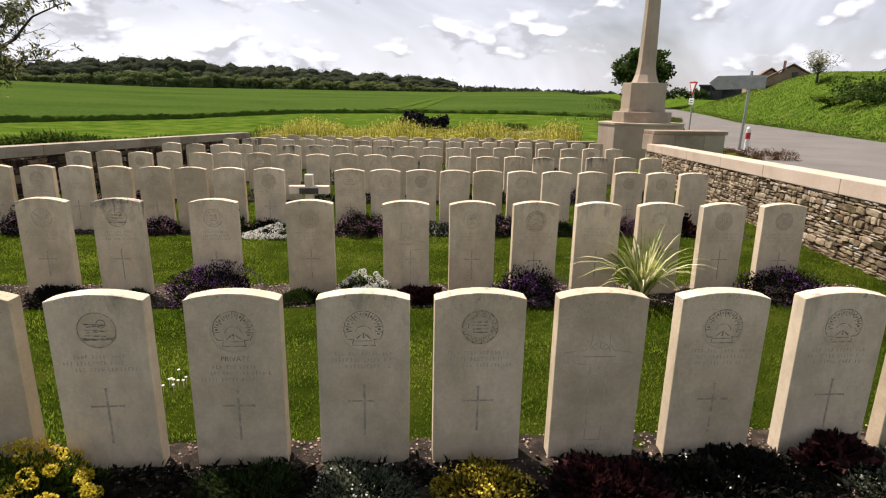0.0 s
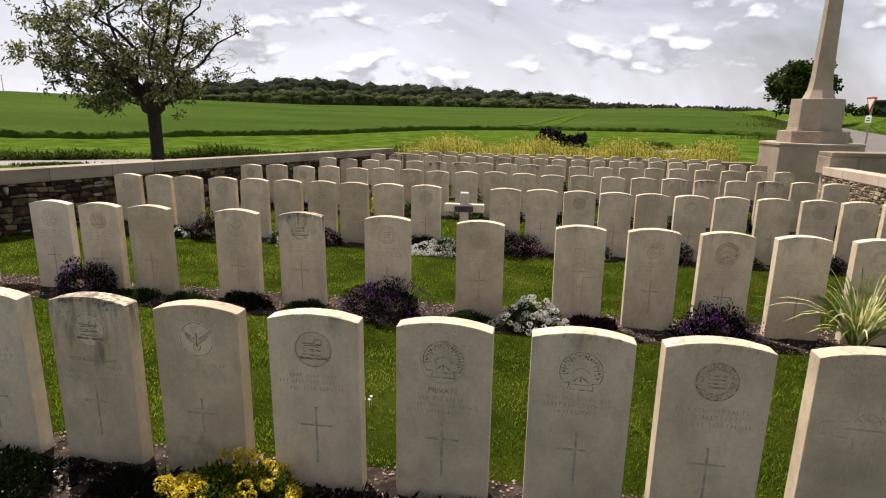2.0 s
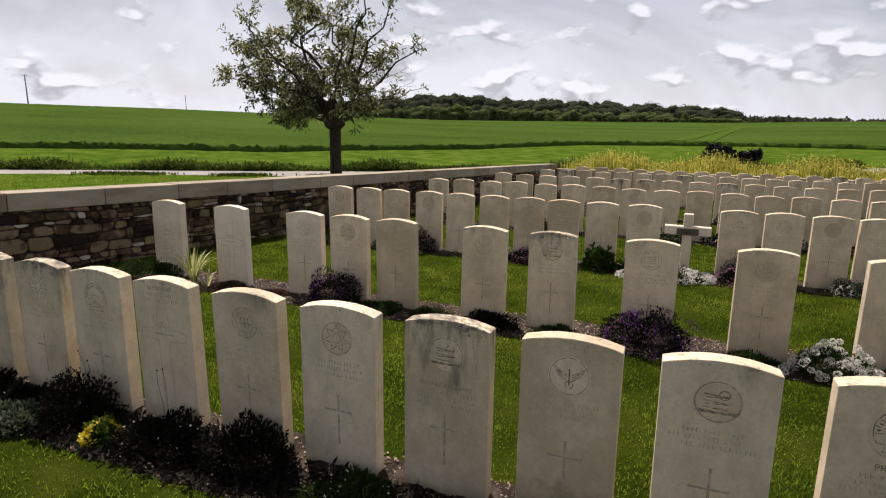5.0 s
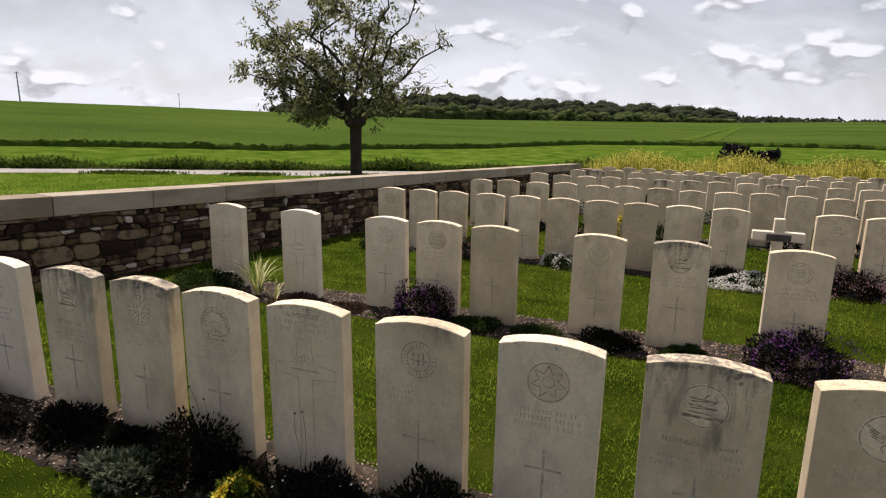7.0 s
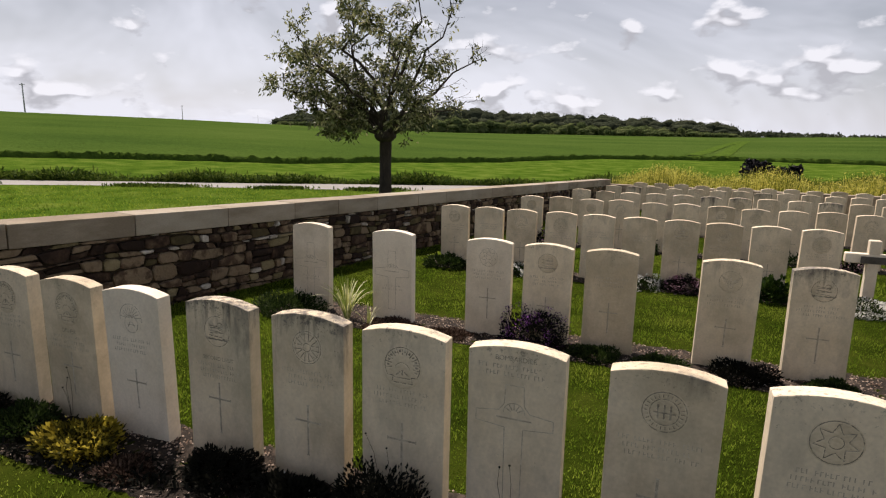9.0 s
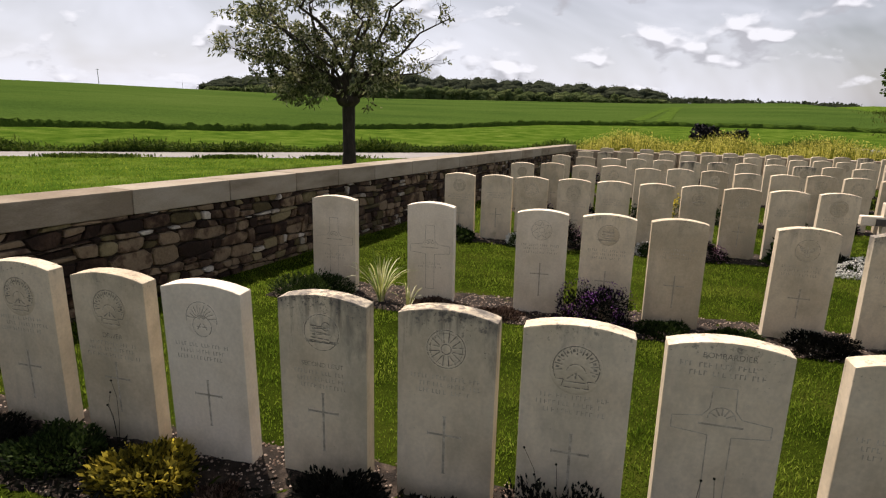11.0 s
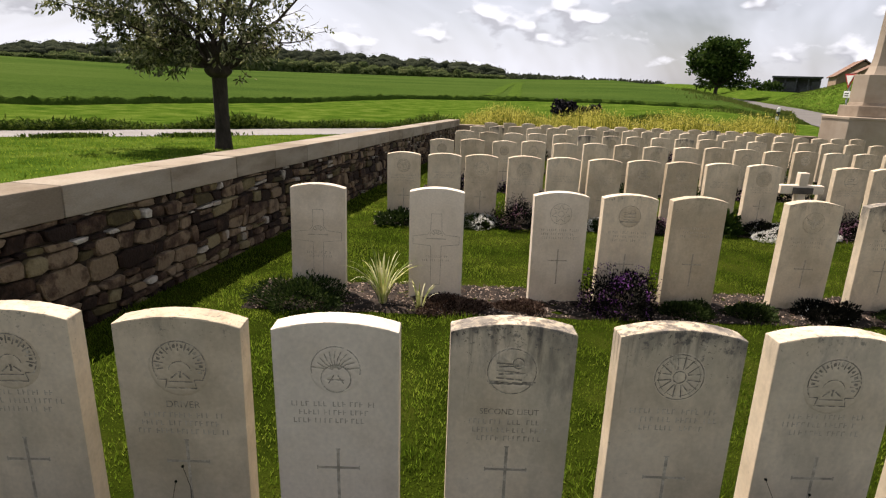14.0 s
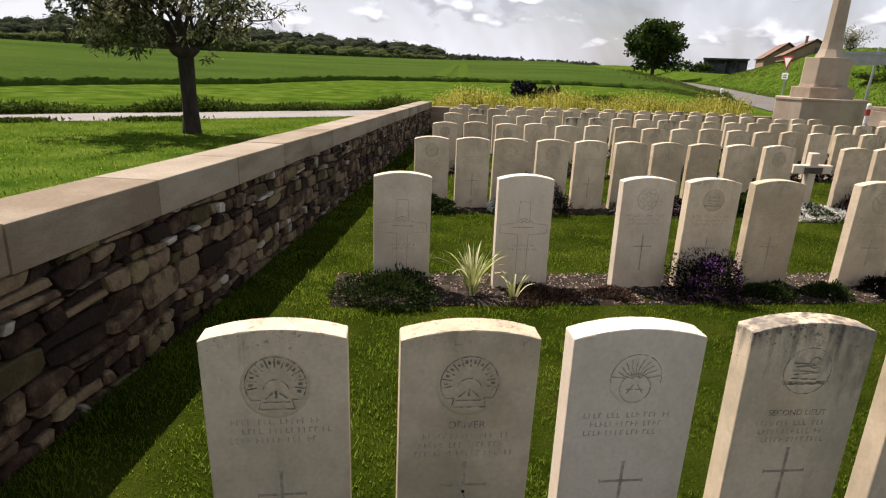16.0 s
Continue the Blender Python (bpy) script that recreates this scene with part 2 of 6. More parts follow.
M["bank"] = mat("rough_bank_grass", [(0.052, 0.088, 0.016), (0.085, 0.122, 0.024), (0.15, 0.165, 0.048)], scale=0.25, fine=5, spec=0.02, rough=0.8, bump=0, vary=0.14, island=True, leaf=0.5)
M["wood_edge"] = mat("pale_wood_edge_foliage", [(0.062, 0.088, 0.036), (0.098, 0.128, 0.050), (0.145, 0.165, 0.070)], scale=0.16, fine=0.9, spec=0.0, rough=0.95, bump=0.9, bump_dist=0.8, vary=0.12, island=True, leaf=0.35)
M["meadow"] = mat("meadow_grass", [(0.027, 0.064, 0.007), (0.060, 0.108, 0.013), (0.105, 0.148, 0.026)], scale=0.9, fine=25, spec=0.0, rough=0.9, bump=0.8, bump_dist=0.06)
M["field"] = mat("young_wheat", [(0.0299, 0.0598, 0.0123), (0.0458, 0.081, 0.0158), (0.0651, 0.101, 0.0229)], scale=0.03, fine=3.0, spec=0.0, rough=0.85, bump=0.9, bump_dist=0.15, stretch=(1, 1.6, 1))
M["crop_edge"] = mat("wheat_stalks", [(0.036, 0.068, 0.0115), (0.072, 0.122, 0.0195)], scale=1.2, fine=9, spec=0.0, rough=0.9, bump=0.8, bump_dist=0.1)
M["asphalt"] = mat("road_asphalt", [(0.11, 0.104, 0.095), (0.158, 0.15, 0.138)], scale=0.4, fine=40, rough=0.85, bump=0.3, bump_dist=0.01)
M["track"] = mat("track_gravel", [(0.211, 0.204, 0.19), (0.282, 0.271, 0.254)], scale=0.8, fine=30, rough=0.9, bump=0.4)
M["bark"] = mat("tree_bark", [(0.02, 0.016, 0.012), (0.06, 0.045, 0.035)], scale=9, fine=40, rough=0.95, bump=0.8, bump_dist=0.02, stretch=(1, 1, 0.3))
M["leaf"] = mat("tree_leaves", [(0.045, 0.058, 0.020), (0.105, 0.122, 0.042), (0.30, 0.30, 0.15)], scale=1.0, fine=20, rough=0.45, bump=0, vary=0.8, island=True, spec=0.28, leaf=0.4)
M["leaf_dark"] = mat("dark_tree_leaves", [(0.018, 0.04, 0.008), (0.035, 0.07, 0.012), (0.06, 0.10, 0.02)], scale=0.5, fine=4, rough=0.6, bump=0, vary=0.8, island=True, leaf=0.3)
# Distance haze is mixed into this foliage colour as paler, bluer green.
M["wood_far"] = mat("hazed_far_foliage", [(0.030, 0.039, 0.026), (0.052, 0.063, 0.040), (0.082, 0.092, 0.056)], scale=0.16, fine=0.9, spec=0.0, rough=0.95, bump=0.9, bump_dist=0.8, vary=0.12, island=True, leaf=0.35)
M["weed"] = mat("verge_plants", [(0.0243, 0.0495, 0.0066), (0.0506, 0.088, 0.011), (0.0935, 0.133, 0.022)], scale=0.6, fine=10, spec=0.05, rough=0.7, bump=0, vary=0.8, island=True, leaf=0.35)
M["yellow_stalk"] = mat("yellow_stalks", [(0.12, 0.15, 0.022), (0.42, 0.40, 0.065), (0.70, 0.63, 0.16)], scale=1.2, fine=10, spec=0.05, rough=0.7, bump=0, vary=0.9, island=True, leaf=0.4)
M["purple"] = mat("purple_flowers", [(0.05, 0.014, 0.07), (0.12, 0.035, 0.17), (0.24, 0.09, 0.32)], scale=9, fine=40, rough=0.7, bump=0, vary=0.8, island=True, leaf=0.3)
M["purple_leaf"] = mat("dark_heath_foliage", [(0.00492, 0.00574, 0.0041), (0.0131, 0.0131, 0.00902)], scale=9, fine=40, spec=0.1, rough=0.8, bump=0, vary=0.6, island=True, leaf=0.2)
M["pink"] = mat("pink_flowers", [(0.20, 0.07, 0.13), (0.42, 0.20, 0.30), (0.6, 0.4, 0.48)], scale=9, fine=40, rough=0.7, bump=0, vary=0.8, island=True, leaf=0.3)
M["white_fl"] = mat("white_flowers", [(0.6, 0.6, 0.55), (0.82, 0.82, 0.78)], scale=9, fine=40, rough=0.7, bump=0, vary=0.5, island=True, leaf=0.3)
M["yellow_fl"] = mat("yellow_flowers", [(0.45, 0.33, 0.02), (0.75, 0.60, 0.05), (0.85, 0.74, 0.15)], scale=9, fine=40, rough=0.7, bump=0, vary=0.7, island=True, leaf=0.3)
M["green_leaf"] = mat("low_green_foliage", [(0.00984, 0.0213, 0.00492), (0.0213, 0.041, 0.0082), (0.0451, 0.0697, 0.018)], scale=9, fine=40, spec=0.1, rough=0.7, bump=0, vary=0.8, island=True, leaf=0.3)
M["grey_leaf"] = mat("grey_green_foliage", [(0.03, 0.045, 0.025), (0.08, 0.10, 0.06), (0.17, 0.19, 0.13)], scale=9, fine=40, rough=0.7, bump=0, vary=0.8, island=True, leaf=0.3)
M["red_leaf"] = mat("dark_red_foliage", [(0.010, 0.004, 0.005), (0.03, 0.008, 0.010), (0.07, 0.022, 0.022)], scale=9, fine=40, spec=0.15, rough=0.6, bump=0, vary=0.8, island=True, leaf=0.3)
M["stripe_leaf"] = mat("variegated_blades", [(0.16, 0.23, 0.05), (0.50, 0.50, 0.19), (0.82, 0.79, 0.50)], scale=14, fine=60, rough=0.5, bump=0, vary=0.7, leaf=0.35)
M["brown_leaf"] = mat("dry_brown_foliage", [(0.03, 0.018, 0.012), (0.075, 0.045, 0.034), (0.14, 0.095, 0.07)], scale=9, fine=40, rough=0.8, bump=0, vary=0.8, island=True, leaf=0.2)
M["blossom"] = mat("pale_blossom", [(0.30, 0.31, 0.20), (0.55, 0.54, 0.44)], scale=2, fine=8, rough=0.8, bump=0, vary=0.6, island=True, spec=0.05, leaf=0.3)
M["black_leaf"] = mat("blackish_foliage", [(0.003, 0.003, 0.005), (0.009, 0.008, 0.012)], scale=2, fine=8, rough=0.7, bump=0, vary=0.6, island=True, spec=0.15)
M["white_paint"] = mat("white_paint", [(0.70, 0.70, 0.68), (0.80, 0.80, 0.78)], scale=4, fine=50, rough=0.5, bump=0.05)
M["red_paint"] = mat("red_paint", [(0.35, 0.03, 0.03), (0.45, 0.045, 0.04)], scale=4, fine=50, rough=0.5, bump=0.05)
M["black_paint"] = mat("black_paint", [(0.02, 0.02, 0.02), (0.04, 0.04, 0.04)], scale=4, fine=50, rough=0.5, bump=0.05)
M["zinc"] = mat("galvanised_steel", [(0.30, 0.31, 0.31), (0.42, 0.43, 0.43)], scale=3, fine=30, rough=0.5, bump=0.05, metal=0.5)
M["bronze"] = mat("dark_plaque", [(0.05, 0.045, 0.04), (0.10, 0.09, 0.08)], scale=9, fine=60, rough=0.5, bump=0.1)
M["brick"] = mat("house_brick", [(0.24, 0.165, 0.115), (0.33, 0.24, 0.17)], scale=1.5, fine=8, rough=0.9, bump=0.3)
M["roof"] = mat("clay_tiles", [(0.17, 0.10, 0.07), (0.25, 0.155, 0.11)], scale=1.0, fine=6, rough=0.9, bump=0.4)
M["slate"] = mat("dark_roofing", [(0.05, 0.05, 0.055), (0.10, 0.10, 0.11)], scale=1.0, fine=6, rough=0.8, bump=0.2)
M["glass"] = mat("dark_window_glass", [(0.03, 0.035, 0.04), (0.06, 0.065, 0.07)], scale=1.0, fine=6, rough=0.1, bump=0, spec=0.5)

# ---------------------------------------------------------------- mesh tools


def part(name, bm, material, parent=None, label="", smooth=False):
    """Links a bmesh (or a finished mesh) as one object, under a thing or a part."""
    if isinstance(bm, bmesh.types.BMesh):
        me = bpy.data.meshes.new(name)
        bm.to_mesh(me)
        bm.free()
    else:
        me = bm
    if material and not me.materials:
        me.materials.append(material)
    if smooth:
        me.polygons.foreach_set("use_smooth", [True] * len(me.polygons))
    ob = new(name, me)
    if parent:
        ob.parent = parent
    if label:
        ob["label"] = label
    return ob


def thing(name, x, y, z, label, category, group="", kind="", rz=0.0):
    ob = new(name)
    ob.empty_display_size = 0.1
    ob.matrix_basis = pose(x, y, z, 0, 0, rz)
    return tagged(ob, label, category, group, kind)


def box(bm, sx, sy, sz, x=0, y=0, z=0, bevel=0.0, seg=1):
    """A box with its base centre at x, y, z."""
    r = bmesh.ops.create_cube(bm, size=1.0)
    vs = r["verts"]
    for v in vs:
        v.co = Vector((x + v.co.x * sx, y + v.co.y * sy, z + (v.co.z + 0.5) * sz))
    if bevel:
        es = list({e for v in vs for e in v.link_edges})
        bmesh.ops.bevel(bm, geom=es, offset=bevel, segments=seg, affect="EDGES", profile=0.6)
    return vs


def prism(bm, pts, z0, z1, pts_top=None):
    """A closed prism from a ring of (x, y) points, to a second ring at the top."""
    top = pts_top or pts
    a = [bm.verts.new((x, y, z0)) for x, y in pts]
    b = [bm.verts.new((x, y, z1)) for x, y in top]
    n = len(pts)
    for i in range(n):
        bm.faces.new((a[i], a[(i + 1) % n], b[(i + 1) % n], b[i]))
    bm.faces.new(b)
    bm.faces.new(a[::-1])


def quads(name, V, smooth=False):
    """A mesh of free four-cornered faces from an array (n, 4, 3)."""
    V = np.asarray(V, np.float32)
    n = len(V)
    me = bpy.data.meshes.new(name)
    me.vertices.add(4 * n)
    me.vertices.foreach_set("co", V.reshape(-1))
    me.loops.add(4 * n)
    me.loops.foreach_set("vertex_index", np.arange(4 * n, dtype=np.int32))
    me.polygons.add(n)
    me.polygons.foreach_set("loop_start", np.arange(0, 4 * n, 4, dtype=np.int32))
    me.update(calc_edges=True)
    return me


def leaves(P, D, length, width, rng, bend=0.0):
    """Leaf-shaped faces at points P, pointing along D."""
    P, D = np.asarray(P, float), np.asarray(D, float)
    n = len(P)
    D = D / (np.linalg.norm(D, axis=1, keepdims=True) + 1e-9)
    R = rng.normal(size=(n, 3))
    S = np.cross(D, R)
    S /= np.linalg.norm(S, axis=1, keepdims=True) + 1e-9
    length = np.broadcast_to(length, (n,))[:, None]
    width = np.broadcast_to(width, (n,))[:, None]
    mid = P + D * length * 0.5
    tip = P + D * length
    if bend:
        tip[:, 2] -= bend * length[:, 0]
    return np.stack([P, mid + S * width * 0.5, tip, mid - S * width * 0.5], 1)


def tube(bm, pts, radii, sides=7):
    """A tapered tube along a line of points."""
    rings = []
    pts = [Vector(p) for p in pts]
    side = None
    for i, (p, r) in enumerate(zip(pts, radii)):
        d = (pts[min(i + 1, len(pts) - 1)] - pts[max(i - 1, 0)]).normalized()
        if side is None:
            side = d.orthogonal().normalized()
        side = (side - d * side.dot(d)).normalized()      # carried along without twisting
        up = d.cross(side)
        rings.append([bm.verts.new(p + side * (math.cos(a) * r) + up * (math.sin(a) * r)) for a in [2 * math.pi * k / sides for k in range(sides)]])
    for a, b in zip(rings, rings[1:]):
        for k in range(sides):
            bm.faces.new((a[k], a[(k + 1) % sides], b[(k + 1) % sides], b[k]))
    bm.faces.new(rings[-1])
    bm.faces.new(rings[0][::-1])


# ---------------------------------------------------------------- the lie of the land


def smooth(a, b, v):
    t = np.clip((v - a) / (b - a), 0, 1)
    return t * t * (3 - 2 * t)


def wall_x(y):
    """Inner face of the wall on the track side."""
    return -0.93 + 0.179 * y


def rwall_x(y):
    """Inner face of the wall on the road side."""
    return 11.3 + 0.155 * y


def road_mid(y):
    """Middle line of the road beside and beyond the cemetery."""
    return np.interp(y, [-60, -20, 5, 15, 30, 50, 75, 100, 140, 200, 300], [14, 18.5, 22.5, 24.4, 29, 36.5, 44.5, 51, 59, 70, 92])


def road_half(y):
    return np.interp(y, [-60, 0, 15, 30, 45, 60, 300], [4.5, 4.8, 5.0, 5.2, 4.2, 3.4, 3.2])


def track_near(x):
    return 19.9 + 0.56 * x


def height(x, y):
    """Height of the ground."""
    x, y = np.asarray(x, float), np.asarray(y, float)
    inner = -0.0265 * np.clip(y - 1.0, 0, 17) - 0.003 * np.clip(x, 0, 12) * smooth(0.5, 2.5, y)
    outer = -0.02 * np.clip(y, 0, 16) * (1 - smooth(8, 18, np.abs(x + 2)) * 0.2)
    left = smooth(0.1, 0.6, wall_x(y) - 0.1 - x)
    h = inner * (1 - left) + outer * left
    dx, dy = x - 4.0, y + 2.0
    r = np.hypot(dx, dy)
    az = np.degrees(np.arctan2(dx, dy))
    el = np.interp(az, [-180, -90, -58, -46, -36, -21, 4, 15, 22, 32, 60, 180], [0.6, 1.2, 1.2, 1.05, 0.8, 0.45, 0.5, 0.72, 0.66, 0.4, 0.4, 0.6])
    top = 1.6 + 230 * np.tan(np.radians(el))
    u = np.clip((r - 26) / 204, 0, 1)
    rise = -0.38 + (top + 0.38) * u * (1.3 - 0.3 * u)
    far = rise - np.clip(r - 230, 0, 900) * 0.004
    near = smooth(20, 30, r)
    z = h * (1 - near) + far * near
    # the road lies level, with a bank rising beyond it
    side = x - road_mid(y)
    half = road_half(y)
    flat = 1 - smooth(half + 0.3, half + 7, np.abs(side))
    lvl = np.where(y < 60, -0.42, -0.42 + np.clip(y - 60, 0, 300) * 0.022)
    z = z * (1 - flat) + (lvl - 0.05) * flat
    bank = smooth(half + 2.0, half + 12, side) * smooth(-30, 0, y) * (1 - smooth(76, 106, y))
    z = z + bank * (2.55 + 1.5 * smooth(40, 64, y) + 0.4 * np.sin(0.21 * x + 0.13 * y))
    return z


def hz(x, y):
    return float(height(x, y))


def sheet(name, xs, ys, zf, material, label, category):
    """A sheet over a grid of x and y."""
    X, Y = np.meshgrid(xs, ys)
    Z = zf(X, Y)
    nx, ny = len(xs), len(ys)
    me = bpy.data.meshes.new(name)
    I = np.arange(nx * ny).reshape(ny, nx)
    F = np.stack([I[:-1, :-1], I[:-1, 1:], I[1:, 1:], I[1:, :-1]], -1).reshape(-1, 4)
    me.from_pydata(np.stack([X, Y, Z], -1).reshape(-1, 3).tolist(), [], F.tolist())
    ob = part(name, me, material, smooth=True)
    return tagged(ob, label, category, kind="structure")


def ribbon(name, mids, widths, material, label, lift=0.012, cross=9):
    """A road that follows the ground along a line of points."""
    P = np.array(mids, float)
    T = np.gradient(P, axis=0)
    T /= np.linalg.norm(T, axis=1, keepdims=True)
    N = np.stack([T[:, 1], -T[:, 0]], 1)
    s = np.linspace(-1, 1, cross)
    XY = P[:, None] + N[:, None] * (s[None, :, None] * np.broadcast_to(widths, (len(P),))[:, None, None])
    Z = height(XY[..., 0], XY[..., 1]) + lift
    V = np.concatenate([XY, Z[..., None]], -1)
    n, c = len(P), cross
    I = np.arange(n * c).reshape(n, c)
    F = np.stack([I[:-1, :-1], I[1:, :-1], I[1:, 1:], I[:-1, 1:]], -1).reshape(-1, 4)
    me = bpy.data.meshes.new(name)
    me.from_pydata(V.reshape(-1, 3).tolist(), [], F[:, ::-1].tolist())
    return tagged(part(name, me, material, smooth=True), label, name, kind="structure")


def spread(lo, hi, dense_lo, dense_hi, step, grow=1.13):
    """Grid lines: even where dense, wider and wider outside."""
    v = list(np.arange(dense_lo, dense_hi + step / 2, step))
    s = step
    while v[-1] < hi:
        s *= grow
        v.append(v[-1] + s)
    s = step
    while v[0] > lo:
        s *= grow
        v.insert(0, v[0] - s)
    return np.array(v)


sheet("ground", spread(-1800, 1800, -20, 45, 0.6), spread(-600, 2600, -6, 60, 0.6), lambda X, Y: height(X, Y) - 0.0, M["meadow"],
      "rolling green farmland and grass verge round the cemetery", "ground")

# lawn inside the walls
ly = np.arange(-8.0, 17.01, 0.25)
lawn_n = 48
LX = np.array([[wall_x(y) + 0.02 + (rwall_x(y) - wall_x(y) - 0.04) * k / lawn_n for k in range(lawn_n + 1)] for y in ly])
LY = np.repeat(ly[:, None], lawn_n + 1, 1)
lz = height(np.maximum(LX, wall_x(LY) + 0.7), LY) + 0.02
me = bpy.data.meshes.new("lawn")
I = np.arange(LX.size).reshape(LX.shape)
me.from_pydata(np.stack([LX, LY, lz], -1).reshape(-1, 3).tolist(), [], np.stack([I[:-1, :-1], I[:-1, 1:], I[1:, 1:], I[1:, :-1]], -1).reshape(-1, 4).tolist())
tagged(part("lawn", me, M["lawn"], smooth=True), "closely mown green lawn between the rows of headstones", "lawn", kind="structure")

ribbon("track", [(x, track_near(x) + 1.35) for x in np.linspace(-70, 16, 60)], 1.35, M["track"], "pale grey gravel farm track beside the field")
yy = np.concatenate([np.linspace(-50, 80, 90), np.linspace(84, 290, 50)])
ribbon("road", [(float(road_mid(y)), y) for y in yy], [float(road_half(y)) for y in yy], M["asphalt"], "worn grey asphalt country road past the cemetery", lift=0.05, cross=15)

# ---------------------------------------------------------------- cross of stone at the road end


def octagon(r, turn=22.5):
    return [(r * math.cos(radians(turn + 45 * k)), r * math.sin(radians(turn + 45 * k))) for k in range(8)]


def bevelled(bm, off, seg=2):
    bmesh.ops.bevel(bm, geom=bm.edges[:], offset=off, segments=seg, affect="EDGES", profile=0.6)
    return bm


def memorial_cross(x, y):
    z = hz(x, y)
    t = thing("memorial_cross", x, y, z, "tall pale limestone memorial cross on a stepped octagonal base", "memorial cross", rz=10)
    tiers = [("base_block", 1.34, -0.25, 0.92 - z), ("step", 0.93, 0.92 - z, 1.27 - z), ("plinth", 0.69, 1.27 - z, 2.17 - z)]
    for name, r, z0, z1 in tiers:
        bm = bmesh.new()
        prism(bm, octagon(r), z0, z1)
        part(name, bevelled(bm, 0.02), M["ashlar"], t)
    bm = bmesh.new()
    prism(bm, octagon(1.365), 0.86 - z, 0.94 - z)
    part("base_cap", bevelled(bm, 0.015), M["ashlar"], t)
    bm = bmesh.new()
    prism(bm, octagon(0.73), 1.27 - z, 1.36 - z, octagon(0.70))
    part("plinth_moulding", bevelled(bm, 0.01), M["ashlar"], t)
    bm = bmesh.new()
    rings = [(0.43, 2.17), (0.40, 2.24), (0.33, 2.42), (0.29, 2.66), (0.275, 2.90), (0.20, 5.9), (0.19, 6.9)]
    prev = None
    for r, h in rings:
        ring = [bm.verts.new((px, py, h - z)) for px, py in octagon(r)]
        if prev:
            for k in range(8):
                bm.faces.new((prev[k], prev[(k + 1) % 8], ring[(k + 1) % 8], ring[k]))
        else:
            bm.faces.new(ring[::-1])
        prev = ring
    bm.faces.new(prev)
    part("shaft", bm, M["ashlar"], t)
    bm = bmesh.new()
    box(bm, 1.9, 0.30, 0.32, 0, 0, 5.75 - z, 0.03)
    part("arm", bm, M["ashlar"], t)
    return t


memorial_cross(14.66, 16.45)

# ---------------------------------------------------------------- walls


def rough_stone(rng, corners, d):
    """A split block, face towards +x, its outline given by four corners (along, up) round its middle."""
    edge = []
    for k in range(4):
        p, q, o = corners[k], corners[(k + 1) % 4], corners[k - 1]
        u, v = rng.uniform(0.06, 0.30), rng.uniform(0.06, 0.30)
        edge.append((p[0] + (o[0] - p[0]) * u, p[1] + (o[1] - p[1]) * u))
        edge.append((p[0] + (q[0] - p[0]) * v, p[1] + (q[1] - p[1]) * v))
    bm = bmesh.new()
    proud = rng.uniform(-0.008, 0.014)
    lean, tip = rng.uniform(-0.06, 0.06), rng.uniform(-0.10, 0.10)
    back = [bm.verts.new((-d, a, b)) for a, b in edge]
    mid = [bm.verts.new((proud - 0.009 + lean * a + tip * b, a, b)) for a, b in edge]
    f = rng.uniform(0.86, 0.94)
    front = [bm.verts.new((proud + lean * a + tip * b + rng.uniform(-.003, .003), a * f, b * f)) for a, b in edge]
    c = bm.verts.new((proud + rng.uniform(0.0, 0.006), 0, 0))
    n = len(edge)
    for i in range(n):
        j = (i + 1) % n
        bm.faces.new((back[i], back[j], mid[j], mid[i]))
        bm.faces.new((mid[i], mid[j], front[j], front[i]))
        bm.faces.new((front[i], front[j], c))
    me = bpy.data.meshes.new("stone")
    bm.to_mesh(me)
    bm.free()
    return me


def courses(rng, length, high, small):
    """Stones of a wall face in wavering courses: middle along and down, corners round it, size, whether it is a small filler."""
    lines = [0.0]
    while lines[-1] < high - 0.05:
        lines.append(min(high, lines[-1] + rng.choice((0.05, 0.085, 0.11, 0.13, 0.16)) * rng.uniform(0.85, 1.15) * small))
    ph = [(rng.uniform(0, 6), rng.uniform(0, 6)) for _ in lines]

    def level(k, s):
        if k == 0:
            return 0.0
        return lines[k] + small * (0.022 * math.sin(2.6 * s + ph[k][0]) + 0.014 * math.sin(7.3 * s + ph[k][1]))

    out = []
    for k in range(len(lines) - 1):
        s, cut = rng.uniform(-0.2, 0.0), 0.0
        tall = lines[k + 1] - lines[k]
        while s < length:
            w = rng.uniform(0.8, 2.6) * max(tall, 0.075) * rng.choice((0.7, 1.0, 1.0, 1.3))
            nxt = rng.uniform(-0.03, 0.03) * small
            quad = [(s + cut, level(k + 1, s)), (s + w + nxt, level(k + 1, s + w)), (s + w - nxt, level(k, s + w)), (s - cut, level(k, s))]
            split = tall > 0.10 * small and w > 0.10 and rng.random() < 0.25
            pieces = [quad]
            if split:
                u, v = rng.uniform(0.35, 0.65), rng.uniform(0.35, 0.65)
                a = tuple(quad[0][i] + (quad[3][i] - quad[0][i]) * u for i in (0, 1))
                b = tuple(quad[1][i] + (quad[2][i] - quad[1][i]) * v for i in (0, 1))
                pieces = [[quad[0], quad[1], b, a], [a, b, quad[2], quad[3]]]
            for p in pieces:
                cx, cz = sum(q[0] for q in p) / 4, sum(q[1] for q in p) / 4
                hw, hh = max(0.01, (p[1][0] - p[0][0]) / 2), max(0.01, abs(p[0][1] - p[3][1]) / 2)
                gw, gh = max(0.3, 1 - 0.007 / hw), max(0.3, 1 - 0.006 / hh)
                out.append((cx, cz, [((q[0] - cx) * gw, -(q[1] - cz) * gh) for q in p], 2 * hw, 2 * hh, split))
            s += w
            cut = nxt
    return out


